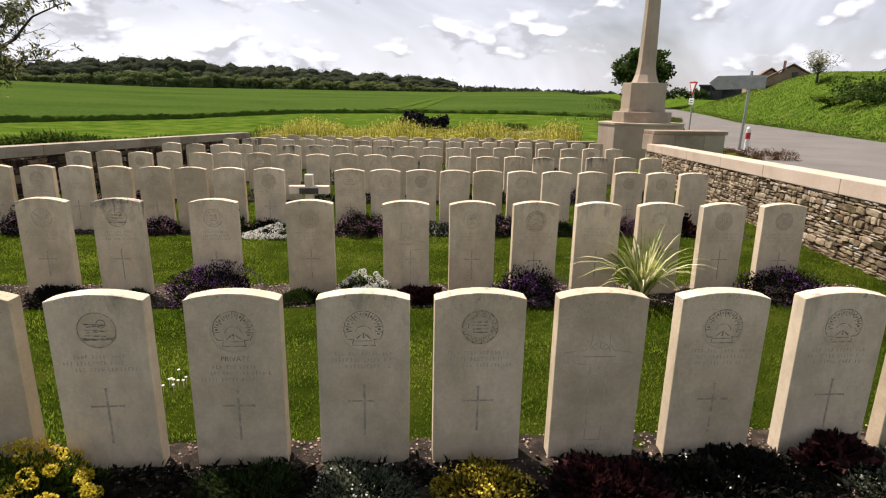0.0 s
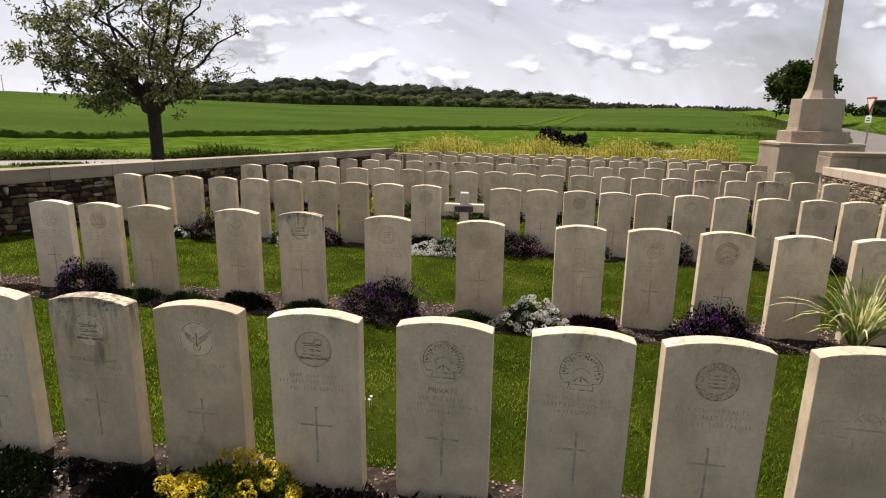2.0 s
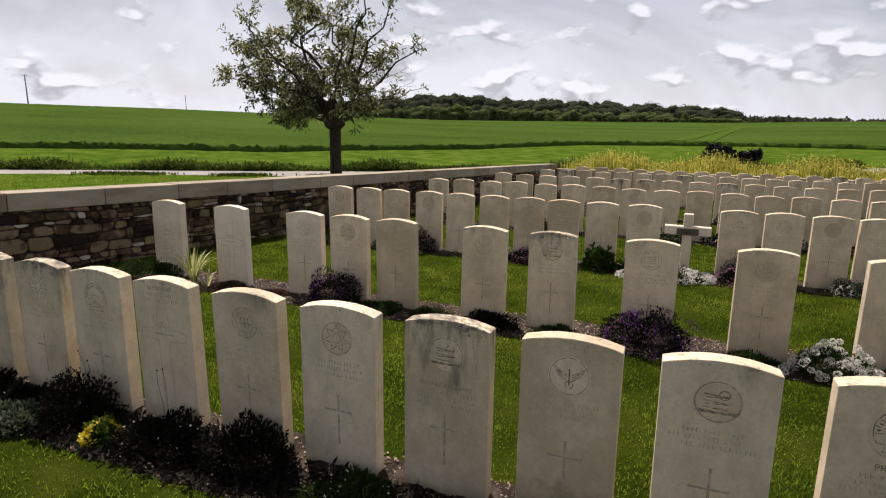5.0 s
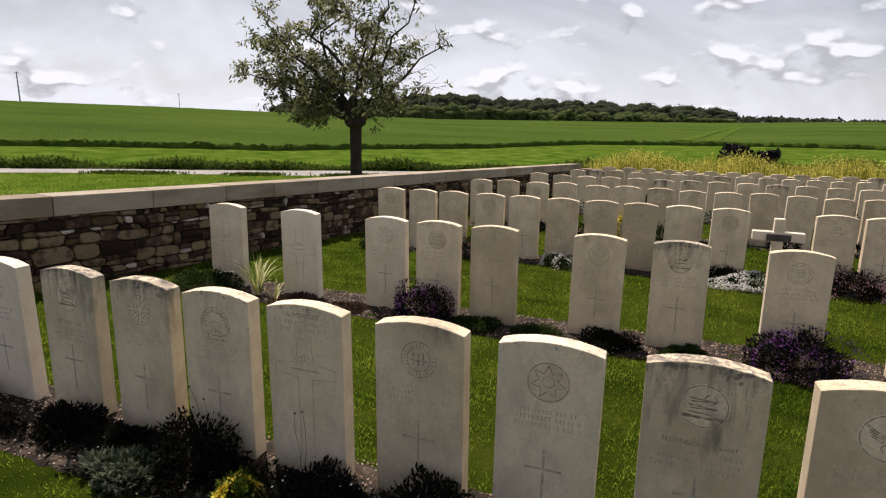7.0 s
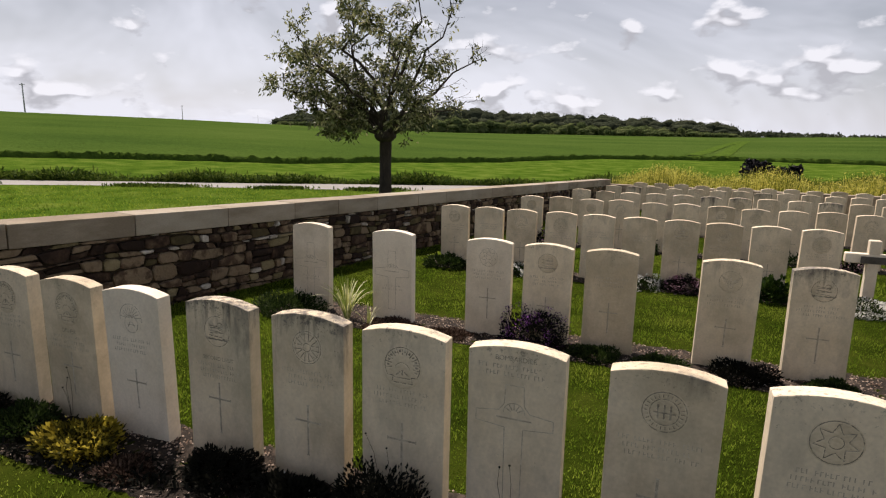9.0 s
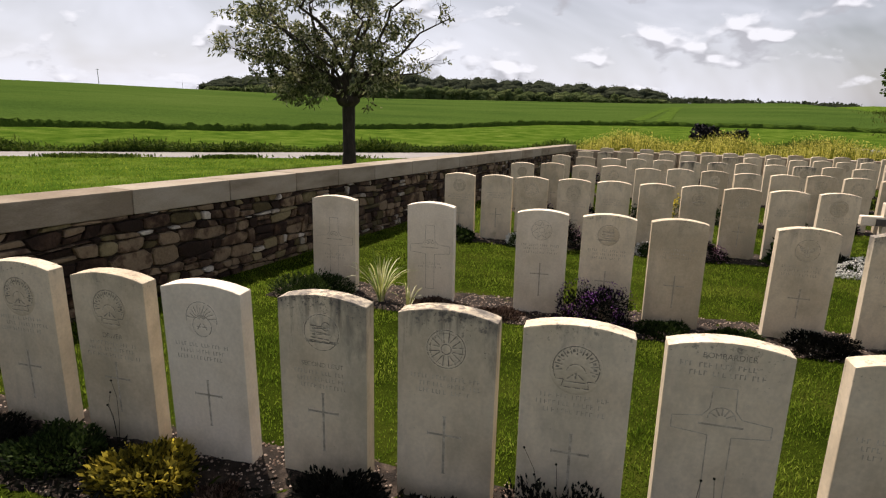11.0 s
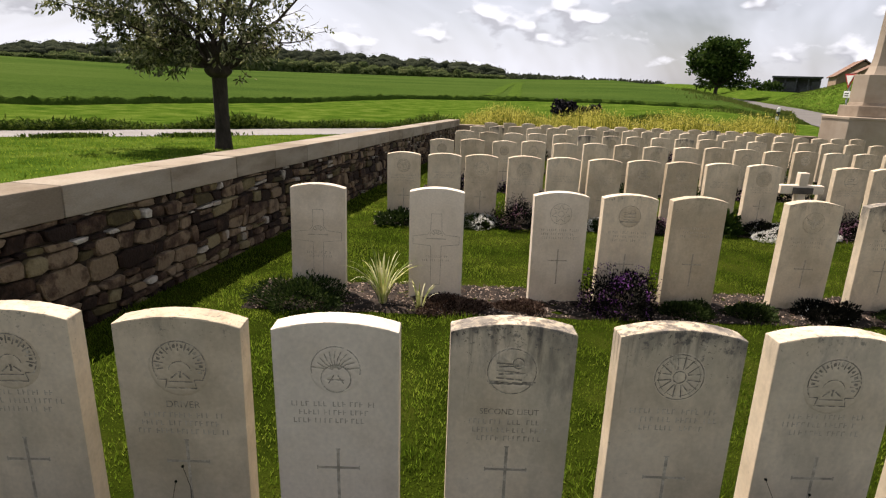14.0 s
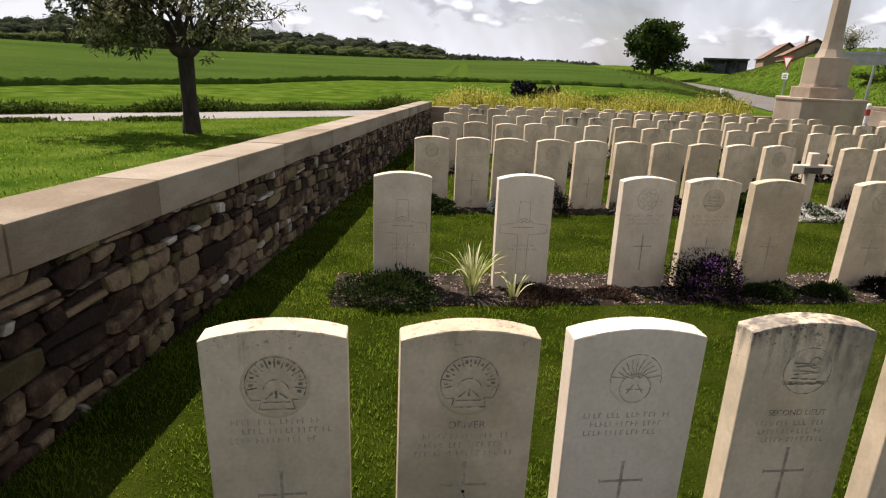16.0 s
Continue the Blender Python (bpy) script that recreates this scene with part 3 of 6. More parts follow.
def rubble_wall(name, xf, y0, y1, top_at, facing, label, near0, near1, small, mats, thick=0.36, cope=0.185, seed=3, flints=0.22, coping="coping", block=(0.74, 1.02)):
    """A wall of rough stone along x = xf(y), from y0 to y1, with dressed coping blocks; near0 to near1: where each stone is a piece of its own."""
    rng = random.Random(seed)
    t = tagged(new(name), label, "wall", kind="structure")
    slope = (xf(y1) - xf(y0)) / (y1 - y0)
    ang = math.atan(slope)
    along = Vector((math.sin(ang), math.cos(ang), 0))
    inward = Vector((math.cos(ang), -math.sin(ang), 0)) * facing
    length = (y1 - y0) / math.cos(ang)
    start = Vector((xf(y0), y0, 0))
    # core
    bm = bmesh.new()
    n = 24
    rows = []
    for k in range(n + 1):
        p = start + along * (length * k / n)
        g, tp = hz(p.x + inward.x * 0.5, p.y) - 0.35, top_at(p.y) - cope + 0.01
        q, b = p - inward * 0.035, p - inward * (thick - 0.035)
        rows.append([bm.verts.new((q.x, q.y, g)), bm.verts.new((q.x, q.y, tp)), bm.verts.new((b.x, b.y, tp)), bm.verts.new((b.x, b.y, g))])
    for a, b in zip(rows, rows[1:]):
        for k in range(4):
            bm.faces.new((a[k], b[k], b[(k + 1) % 4], a[(k + 1) % 4]))
    bm.faces.new(rows[0])
    bm.faces.new(rows[-1][::-1])
    bmesh.ops.recalc_face_normals(bm, faces=bm.faces)
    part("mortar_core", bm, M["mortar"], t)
    # coping blocks
    s = -0.15
    while s < length - 0.02:
        w = min(rng.uniform(*block), length - s)
        if length - s - w < 0.3:
            w = length - s
        p = start + along * (s + w / 2)
        bm = bmesh.new()
        box(bm, thick + 0.03, w - 0.007, cope, 0, 0, 0, 0.010, 2)
        ob = part("coping_block", bm, M[coping], t)
        q = p - inward * (thick / 2)
        tilt = math.degrees(math.atan((top_at(p.y + 0.5) - top_at(p.y - 0.5))))
        ob.matrix_basis = pose(q.x, q.y, top_at(p.y) - cope + rng.uniform(-.002, .002), tilt, 0, -math.degrees(ang))
        s += w
    # rough stones
    rest = []
    pool = {}
    side = 0.0 if facing > 0 else 180.0
    for sd in courses(rng, length, 0.80, small):
        sa, zc, ring, w, h, filler = sd
        p = start + along * sa
        if sa > length - 0.03 or sa < 0.02:
            continue
        z = top_at(p.y) - cope - zc
        if z < hz(p.x + inward.x * 0.6, p.y) - 0.05:
            continue
        me = rough_stone(rng, ring, 0.06)
        m = pose(p.x, p.y, z, 0, 0, -math.degrees(ang) + side)
        pale = rng.random() < flints and w * h < (0.010 if filler else 0.008)
        ochre = rng.random() < 0.13
        mt = mats[1] if pale else M["rubble_ochre"] if ochre else mats[0]
        if near0 <= p.y <= near1:
            me.materials.append(mt)
            ob = part("stone", me, None, t)
            ob.matrix_basis = m
        else:
            rest.append((me, m, 1 if pale else 2 if ochre else 0))
    if rest:
        bm = bmesh.new()
        big = bpy.data.meshes.new("stones_beyond")
        V, F, MI = [], [], []
        for me, m, i in rest:
            o = len(V)
            V += [tuple(m @ v.co) for v in me.vertices]
            F += [[o + j for j in p.vertices] for p in me.polygons]
            MI += [i] * len(me.polygons)
            bpy.data.meshes.remove(me)
        bm.free()
        big.from_pydata(V, [], F)
        big.materials.append(mats[2])
        big.materials.append(mats[1])
        big.materials.append(M["rubble_ochre"])
        big.polygons.foreach_set("material_index", MI)
        tagged(part("stones_beyond", big, None, t), kind="stuff")
    return t


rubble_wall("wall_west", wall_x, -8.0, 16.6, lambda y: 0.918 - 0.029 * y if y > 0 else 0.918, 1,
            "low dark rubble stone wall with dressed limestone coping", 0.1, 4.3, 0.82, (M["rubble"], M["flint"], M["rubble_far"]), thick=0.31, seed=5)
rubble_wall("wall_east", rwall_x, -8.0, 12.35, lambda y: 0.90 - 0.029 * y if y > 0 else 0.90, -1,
            "low sunlit rubble stone wall with wide pale coping", 3.0, 5.4, 0.56, (M["rubble_sunlit"], M["flint"], M["rubble_sunlit_far"]), seed=9, flints=0.10, coping="coping_pale", block=(1.5, 2.1))

sw = thing("wall_south", 4.1, -8.15, 0, "plain low stone wall closing the plot behind the path", "wall", kind="structure")
for k in range(13):
    bm = bmesh.new()
    box(bm, 0.97, 0.31, 0.90, -6.0 + k * 0.985, 0, -0.05, 0.012)
    part("block", bm, M["coping"], sw)

# low back wall and end pier in dressed stone
bw = thing("wall_north", 7.6, 16.75, -0.42, "low dressed stone wall at the end of the plot", "wall", kind="structure", rz=0)
for k in range(11):
    bm = bmesh.new()
    box(bm, 1.02, 0.32, 0.80, -5.15 + k * 1.03, 0, -0.1, 0.01)
    part("block", bm, M["coping"], bw)
pier = thing("end_pier", 14.25, 12.55, hz(14, 12.5), "long dressed limestone block that ends the roadside wall", "pier", kind="structure", rz=4)
for k, (w, x) in enumerate(((0.62, -0.70), (0.80, 0.01), (0.58, 0.70))):
    for j in range(3):
        bm = bmesh.new()
        box(bm, w - 0.006, 0.55, 0.395, x + (0.12 if j % 2 else 0.0) * (0 if k == 2 else 1), 0, -0.05 + 0.40 * j, 0.008)
        part("block", bm, M["ashlar"], pier)
bm = bmesh.new()
box(bm, 2.04, 0.58, 0.10, 0.03, 0, 1.15, 0.012)
part("cap", bm, M["ashlar"], pier)

# ---------------------------------------------------------------- headstones
W, HS, HA, TH = 0.381, 0.790, 0.819, 0.078
FRONT = -TH / 2 - 0.0009


def slab_mesh(seed, w=W, hs=HS, ha=HA):
    rng = random.Random(seed)
    bm = bmesh.new()
    n = 12
    prof = [(-w / 2, -0.12), (w / 2, -0.12)]
    R = ((w / 2) ** 2 + (ha - hs) ** 2) / (2 * (ha - hs))
    a = math.asin(w / 2 / R)
    for k in range(n + 1):
        b = a - 2 * a * k / n
        prof.append((R * math.sin(b), ha - R + R * math.cos(b)))
    f = [bm.verts.new((x, -TH / 2, z)) for x, z in prof]
    g = [bm.verts.new((x, TH / 2, z)) for x, z in prof]
    m = len(prof)
    bm.faces.new(f)
    bm.faces.new(g[::-1])
    for i in range(m):
        j = (i + 1) % m
        bm.faces.new((f[j], f[i], g[i], g[j]))
    bmesh.ops.recalc_face_normals(bm, faces=bm.faces)
    bmesh.ops.bevel(bm, geom=[e for e in bm.edges], offset=0.0045, segments=2, affect="EDGES", profile=0.6)
    for v in bm.verts:
        v.co += Vector((rng.uniform(-1, 1), rng.uniform(-1, 1), rng.uniform(-1, 1))) * 0.0006
    me = bpy.data.meshes.new("slab")
    bm.to_mesh(me)
    bm.free()
    return me


LAYER = [0.0]


def flat(bm, pts):
    bm.faces.new([bm.verts.new((x, FRONT - LAYER[0], z)) for x, z in pts])


SEGS = []


def strip(bm, x0, z0, x1, z1, w):
    SEGS.append((x0, z0, x1, z1, w))
    d = Vector((x1 - x0, z1 - z0))
    d.normalize()
    px, pz = -d.y * w / 2, d.x * w / 2
    flat(bm, [(x0 + px, z0 + pz), (x0 - px, z0 - pz), (x1 - px, z1 - pz), (x1 + px, z1 + pz)])


def arc(bm, cx, cz, r, w, a0=0, a1=360, n=32, sq=1.0):
    n = max(3, int(n * abs(a1 - a0) / 360))
    rm = r - w / 2
    for k in range(n):
        b, c = radians(a0 + (a1 - a0) * k / n), radians(a0 + (a1 - a0) * (k + 1) / n)
        SEGS.append((cx + rm * math.cos(b), cz + sq * rm * math.sin(b), cx + rm * math.cos(c), cz + sq * rm * math.sin(c), w))
        b, c = radians(a0 + (a1 - a0) * k / n), radians(a0 + (a1 - a0) * (k + 1) / n)
        flat(bm, [(cx + (r - w) * math.cos(b), cz + sq * (r - w) * math.sin(b)), (cx + r * math.cos(b), cz + sq * r * math.sin(b)),
                  (cx + r * math.cos(c), cz + sq * r * math.sin(c)), (cx + (r - w) * math.cos(c), cz + sq * (r - w) * math.sin(c))])


def badge_sun(bm, cz=0.663, r=0.082):
    """Rays fanned over a scroll."""
    arc(bm, 0, cz, r, 0.004, -34, 214, 40)
    for k in range(11):
        a = radians(-10 + 20 * k)
        strip(bm, 0.6 * r * math.cos(a), cz + 0.6 * r * math.sin(a), 0.93 * r * math.cos(a), cz + 0.93 * r * math.sin(a), 0.0045)
        b = radians(20 * k - 20)
        strip(bm, 0.72 * r * math.cos(b), cz + 0.72 * r * math.sin(b), 0.86 * r * math.cos(b), cz + 0.86 * r * math.sin(b), 0.009)
    arc(bm, 0, cz - 0.25 * r, 0.44 * r, 0.003, 10, 170, 24)
    for s in (-1, 1):
        strip(bm, s * 0.84 * r, cz - 0.56 * r, s * 0.50 * r, cz - 0.56 * r, 0.004)
        strip(bm, s * 0.50 * r, cz - 0.56 * r, s * 0.58 * r, cz - 0.90 * r, 0.0035)
        strip(bm, s * 0.10 * r, cz - 0.30 * r, s * 0.36 * r, cz - 0.52 * r, 0.005)
    strip(bm, -0.58 * r, cz - 0.90 * r, 0.58 * r, cz - 0.90 * r, 0.004)
    strip(bm, -0.44 * r, cz - 0.64 * r, 0.44 * r, cz - 0.64 * r, 0.004)
    strip(bm, 0, cz - 0.50 * r, 0, cz - 0.22 * r, 0.009)


def badge_ring(bm, kind, cz=0.668, r=0.076):
    if kind == "flame":
        arc(bm, 0, cz, r, 0.0035, -12, 192)
    else:
        arc(bm, 0, cz, r, 0.0035)
    if kind == "star":
        pts = [(r * (0.86 if k % 2 == 0 else 0.46) * math.sin(math.pi * k / 7), cz + r * (0.86 if k % 2 == 0 else 0.46) * math.cos(math.pi * k / 7)) for k in range(14)]
        for p, q in zip(pts, pts[1:] + pts[:1]):
            strip(bm, *p, *q, 0.0035)
        arc(bm, 0, cz, 0.30 * r, 0.003)
    elif kind == "burst":
        for k in range(8):
            a = math.pi * k / 4
            p = (0.88 * r * math.sin(a), cz + 0.88 * r * math.cos(a))
            for s in (-0.16, 0.16):
                strip(bm, 0.34 * r * math.sin(a + s * 2), cz + 0.34 * r * math.cos(a + s * 2), p[0] + r * s * math.cos(a), p[1] - r * s * math.sin(a), 0.004)
        arc(bm, 0, cz, 0.28 * r, 0.004)
        arc(bm, 0, cz, 0.84 * r, 0.002)
    elif kind == "band":
        arc(bm, 0, cz, 0.66 * r, 0.003)
        for k in range(26):
            a = 2 * math.pi * k / 26
            strip(bm, 0.72 * r * math.cos(a), cz + 0.72 * r * math.sin(a), 0.88 * r * math.cos(a), cz + 0.88 * r * math.sin(a), 0.003)
        for k in (-1, 0, 1):
            strip(bm, k * 0.28 * r, cz - 0.35 * r, k * 0.28 * r, cz + 0.35 * r, 0.007)
        strip(bm, -0.5 * r, cz - 0.05 * r, 0.5 * r, cz - 0.05 * r, 0.005)
    elif kind == "wings":
        for s in (-1, 1):
            for k in range(4):
                strip(bm, s * 0.12 * r, cz - 0.25 * r + 0.1 * k * r, s * (0.62 + 0.06 * k) * r, cz + (0.05 + 0.14 * k) * r, 0.004)
        strip(bm, 0, cz - 0.5 * r, 0, cz + 0.4 * r, 0.006)
        arc(bm, 0, cz - 0.45 * r, 0.22 * r, 0.004)
    elif kind == "crest":
        for k in range(5):
            z = cz + 0.35 * r - 0.16 * r * k
            strip(bm, -0.62 * r + 0.1 * r * (k % 2), z, 0.55 * r - 0.12 * r * (k % 3), z + 0.07 * r * (1 if k % 2 else -1), 0.005)
        arc(bm, 0.25 * r, cz + 0.35 * r, 0.25 * r, 0.004)
        for s in (-1, 1):
            strip(bm, s * 0.98 * r, cz - 0.45 * r, s * 0.45 * r, cz - 0.45 * r, 0.004)
        strip(bm, -0.88 * r, cz - 0.52 * r, 0.88 * r, cz - 0.52 * r, 0.010)
    elif kind == "scallop":
        for k in range(16):
            a = 360 * k / 16
            arc(bm, 0.84 * r * math.cos(radians(a)), cz + 0.84 * r * math.sin(radians(a)), 0.14 * r, 0.003, 0, 360, 10)
        arc(bm, 0, cz, 0.68 * r, 0.003)
        for k in range(4):
            strip(bm, -0.4 * r, cz + 0.3 * r - 0.2 * r * k, 0.4 * r, cz + 0.3 * r - 0.2 * r * k, 0.006)
    elif kind == "flame":
        arc(bm, 0, cz - 0.40 * r, 0.62 * r, 0.004)
        for k in range(9):
            a = radians(26 + 16 * k)
            m = (0.5 * r * math.cos(a + 0.12), cz - 0.05 * r + 0.5 * r * math.sin(a + 0.12))
            strip(bm, 0.12 * r * math.cos(a), cz - 0.05 * r + 0.12 * r * math.sin(a), *m, 0.0035)
            strip(bm, *m, 0.84 * r * math.cos(a), cz - 0.05 * r + 0.84 * r * math.sin(a), 0.0035)
        for q in (-1, 1):
            strip(bm, q * 0.94 * r, cz + 0.10 * r, q * 0.40 * r, cz + 0.02 * r, 0.005)
            strip(bm, q * 0.30 * r, cz - 0.60 * r, q * 0.08 * r, cz - 0.25 * r, 0.004)
        strip(bm, -0.34 * r, cz - 0.45 * r, 0.34 * r, cz - 0.45 * r, 0.004)


def cross_plain(bm, z0=0.20, z1=0.42, arm=0.066, w=0.0095):
    zc = z0 + (z1 - z0) * 0.68
    strip(bm, 0, z0, 0, z1, w)
    for s in (-1, 1):
        strip(bm, s * w / 2, zc, s * arm, zc, w * 0.9)
    for s in (-1, 1):
        strip(bm, -w * 0.8, z0 if s < 0 else z1, w * 0.8, z0 if s < 0 else z1, 0.004)
        strip(bm, s * arm, zc - w * 0.8, s * arm, zc + w * 0.8, 0.004)


def cross_large(bm, low=0.500, high=0.545, arm=0.154, top=0.664, foot=0.12):
    """A broad cross in outline with a crest at its middle."""
    o = [(-.034, foot), (.034, foot), (.037, low - .012), (arm, low), (arm, high), (.062, high + .012), (.040, high + .040), (.036, top),
         (-.036, top), (-.040, high + .040), (-.062, high + .012), (-arm, high), (-arm, low), (-.037, low - .012)]
    for p, q in zip(o, o[1:] + o[:1]):
        strip(bm, *p, *q, 0.004)
    m = high + 0.004
    arc(bm, 0, m, 0.045, 0.004, 0, 180)
    strip(bm, -0.070, m - 0.022, 0.070, m - 0.022, 0.007)
    for k in range(5):
        a = radians(30 + 30 * k)
        strip(bm, 0.015 * math.cos(a), m + 0.015 * math.sin(a), 0.040 * math.cos(a), m + 0.040 * math.sin(a), 0.005)


def lines(bm, rng, z, n, wide=0.15):
    """Worn lettering that cannot be read: bars in the size of the words."""
    for k in range(n):
        x, end = -wide * rng.uniform(0.6, 1.0), wide * rng.uniform(0.6, 1.0)
        while x < end:
            w = rng.uniform(0.03, 0.07)
            c = x
            while c < min(x + w, end):
                k2 = rng.random()
                strip(bm, c, z - 0.0085, c, z + 0.0085, 0.0036)
                if k2 < 0.5:
                    strip(bm, c, z + (0.007 if k2 < 0.25 else -0.007), c + 0.0085, z + (0.007 if k2 < 0.25 else -0.007), 0.003)
                elif k2 < 0.8:
                    strip(bm, c + 0.0015, z, c + 0.0085, z, 0.003)
                c += 0.0145
            x += w + 0.018
        z -= 0.0285


def word_mesh(text, size, z):
    cu = bpy.data.curves.new("word", "FONT")
    cu.body, cu.size, cu.align_x = text, size, "CENTER"
    ob = bpy.data.objects.new("word", cu)
    scene.collection.objects.link(ob)
    dg = bpy.context.evaluated_depsgraph_get()
    me = bpy.data.meshes.new_from_object(ob.evaluated_get(dg))
    bpy.data.objects.remove(ob)
    me.transform(pose(0, FRONT, z, 90, 0, 0))
    return me


SLABS = {}
ART = {}


def relief(rng, r, cz, n=58):
    """A shallow worn cushion of stone with the badge's lines cut into it."""
    g = np.linspace(-1.05 * r, 1.05 * r, n)
    X, Z = np.meshgrid(g, g + cz)
    d = np.full(X.shape, 1.0)
    for x0, z0, x1, z1, w in SEGS:
        ex, ez = x1 - x0, z1 - z0
        q = np.clip(((X - x0) * ex + (Z - z0) * ez) / (ex * ex + ez * ez + 1e-12), 0, 1)
        d = np.minimum(d, np.hypot(X - x0 - q * ex, Z - z0 - q * ez) / (0.6 * w + 0.0012))
    rad = np.hypot(X, Z - cz) / r
    up = 0.0030 * np.clip((1.03 - rad) / 0.05, 0, 1)
    ph = rng.uniform(0, 6)
    worn = 0.0007 * np.sin(X * 190 + ph + 2 * np.sin(Z * 160)) * np.sin(Z * 210 + ph)
    H = up * (1 - 0.92 * np.exp(-d * d)) + worn * (up > 0.001) - 0.0006 * (up <= 0)
    inside = (rad < 1.06).ravel()
    I = np.arange(n * n).reshape(n, n)
    F = np.stack([I[:-1, :-1], I[:-1, 1:], I[1:, 1:], I[1:, :-1]], -1).reshape(-1, 4)
    F = F[inside[F].all(1)]
    me = bpy.data.meshes.new("badge_relief")
    me.from_pydata(np.stack([X, FRONT + 0.0007 - H, Z], -1).reshape(-1, 3).tolist(), [], F.tolist())
    bm = bmesh.new()
    bm.from_mesh(me)
    bmesh.ops.delete(bm, geom=[v for v in bm.verts if not v.link_faces], context="VERTS")
    bm.to_mesh(me)
    bm.free()
    me.polygons.foreach_set("use_smooth", [True] * len(me.polygons))
    return me



def art_mesh(kind, seed):
    key = (kind, seed)
    if key in ART:
        return ART[key]
    rng = random.Random(seed * 7 + len(kind))
    out = []
    bm = bmesh.new()
    LAYER[0] = 0.0004
    SEGS.clear()
    if kind == "large":
        cross_large(bm)
    elif kind == "wide":
        cross_large(bm, 0.420, 0.478, 0.163, 0.640)
    elif kind == "sun":
        badge_sun(bm)
    elif kind != "bare":
        badge_ring(bm, kind)
    me = bpy.data.meshes.new("badge")
    bm.to_mesh(me)
    bm.free()
    out.append(("badge" if kind not in ("large", "wide") else "carved_cross", me))
    if kind not in ("large", "wide", "bare"):
        out.append(("badge_relief", relief(rng, *((0.090, 0.655) if kind == "sun" else (0.078, 0.668)))))
    LAYER[0] = 0.0
    bm = bmesh.new()
    if kind == "wide":
        lines(bm, rng, 0.33, 2, 0.10)
    elif kind == "large":
        lines(bm, rng, 0.765, 3)
        lines(bm, rng, 0.09, 1, 0.10)
    else:
        lines(bm, rng, 0.552 if kind != "bare" else 0.60, 3)
    me = bpy.data.meshes.new("inscription")
    bm.to_mesh(me)
    bm.free()
    out.append(("inscription", me))
    if kind not in ("large", "wide"):
        bm = bmesh.new()
        cross_plain(bm, 0.155 + 0.015 * (seed % 3), 0.395 + 0.015 * (seed % 2))
        me = bpy.data.meshes.new("carved_cross")
        bm.to_mesh(me)
        bm.free()
        out.append(("carved_cross", me))
    ART[key] = out
    return out


def headstone(left, yfront, kind="sun", finish="stone", seed=0, group="headstones", dz=0.0, dy=0.0, word="", deep=False, label="", wide=W):
    """A headstone whose front left edge stands at x = left; dz: how much higher or lower than its neighbours."""
    rng = random.Random(int(left * 977) + int(yfront * 131))
    x, y = left + 0.1905, yfront + TH / 2 + dy
    t = thing("headstone", x, y, hz(x, y) + 0.01 + dz, label or "upright pale limestone headstone with curved top and carved badge", "headstone", group)
    t.matrix_basis = pose(x, y, hz(x, y) + 0.01 + dz, rng.uniform(-0.7, 0.7), rng.uniform(-0.5, 0.5), rng.uniform(-1.0, 1.0)) @ Matrix.Diagonal((wide / W, 1, 1, 1))
    key = (finish, seed % 3)
    if key not in SLABS:
        SLABS[key] = slab_mesh(seed % 3)
        SLABS[key].materials.append(M[finish])
    part("slab", SLABS[key], None, t)
    for name, me in art_mesh(kind, seed % 4):
        if not me.polygons:
            continue
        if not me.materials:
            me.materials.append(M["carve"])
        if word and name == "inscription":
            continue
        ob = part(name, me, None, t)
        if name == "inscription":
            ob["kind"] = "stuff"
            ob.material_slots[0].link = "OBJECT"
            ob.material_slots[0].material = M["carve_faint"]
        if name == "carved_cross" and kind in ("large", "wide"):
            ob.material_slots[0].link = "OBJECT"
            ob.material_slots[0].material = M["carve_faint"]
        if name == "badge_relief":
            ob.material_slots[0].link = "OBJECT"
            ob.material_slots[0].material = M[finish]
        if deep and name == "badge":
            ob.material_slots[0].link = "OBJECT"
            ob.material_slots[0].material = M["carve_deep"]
    if word:
        up = 0.762 if kind == "large" else 0.523
        bm = bmesh.new()
        lines(bm, rng, up - 0.026, 2 if kind == "large" else 3)
        tagged(part("inscription", bm, M["carve"], t), kind="stuff")
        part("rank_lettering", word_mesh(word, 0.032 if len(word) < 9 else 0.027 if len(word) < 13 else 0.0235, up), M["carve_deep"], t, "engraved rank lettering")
    return t


GA = "headstones of the front row"
ROW_A = [
    (0.000, "sun", "stone", ""), (0.499, "sun", "stone", "DRIVER"), (0.970, "flame", "stone_clean", ""), (1.490, "crest", "stone_stained", "SECOND LIEUT"),
    (1.990, "burst", "stone_stained", ""), (2.457, "sun", "stone", ""), (2.934, "large", "stone", "BOMBARDIER"), (3.464, "band", "stone", ""),
    (3.968, "star", "stone", ""), (4.487, "crest", "stone_stained", "SECOND LIEUTENANT"), (4.995, "wings", "stone_brown", ""), (5.512, "crest", "stone", ""),
    (6.042, "sun", "stone", "PRIVATE"), (6.571, "sun", "stone", ""), (7.058, "scallop", "stone", ""), (7.580, "large", "stone", ""),
    (8.113, "sun", "stone", ""), (8.655, "sun", "stone", ""), (9.15, "sun", "stone", ""),
]
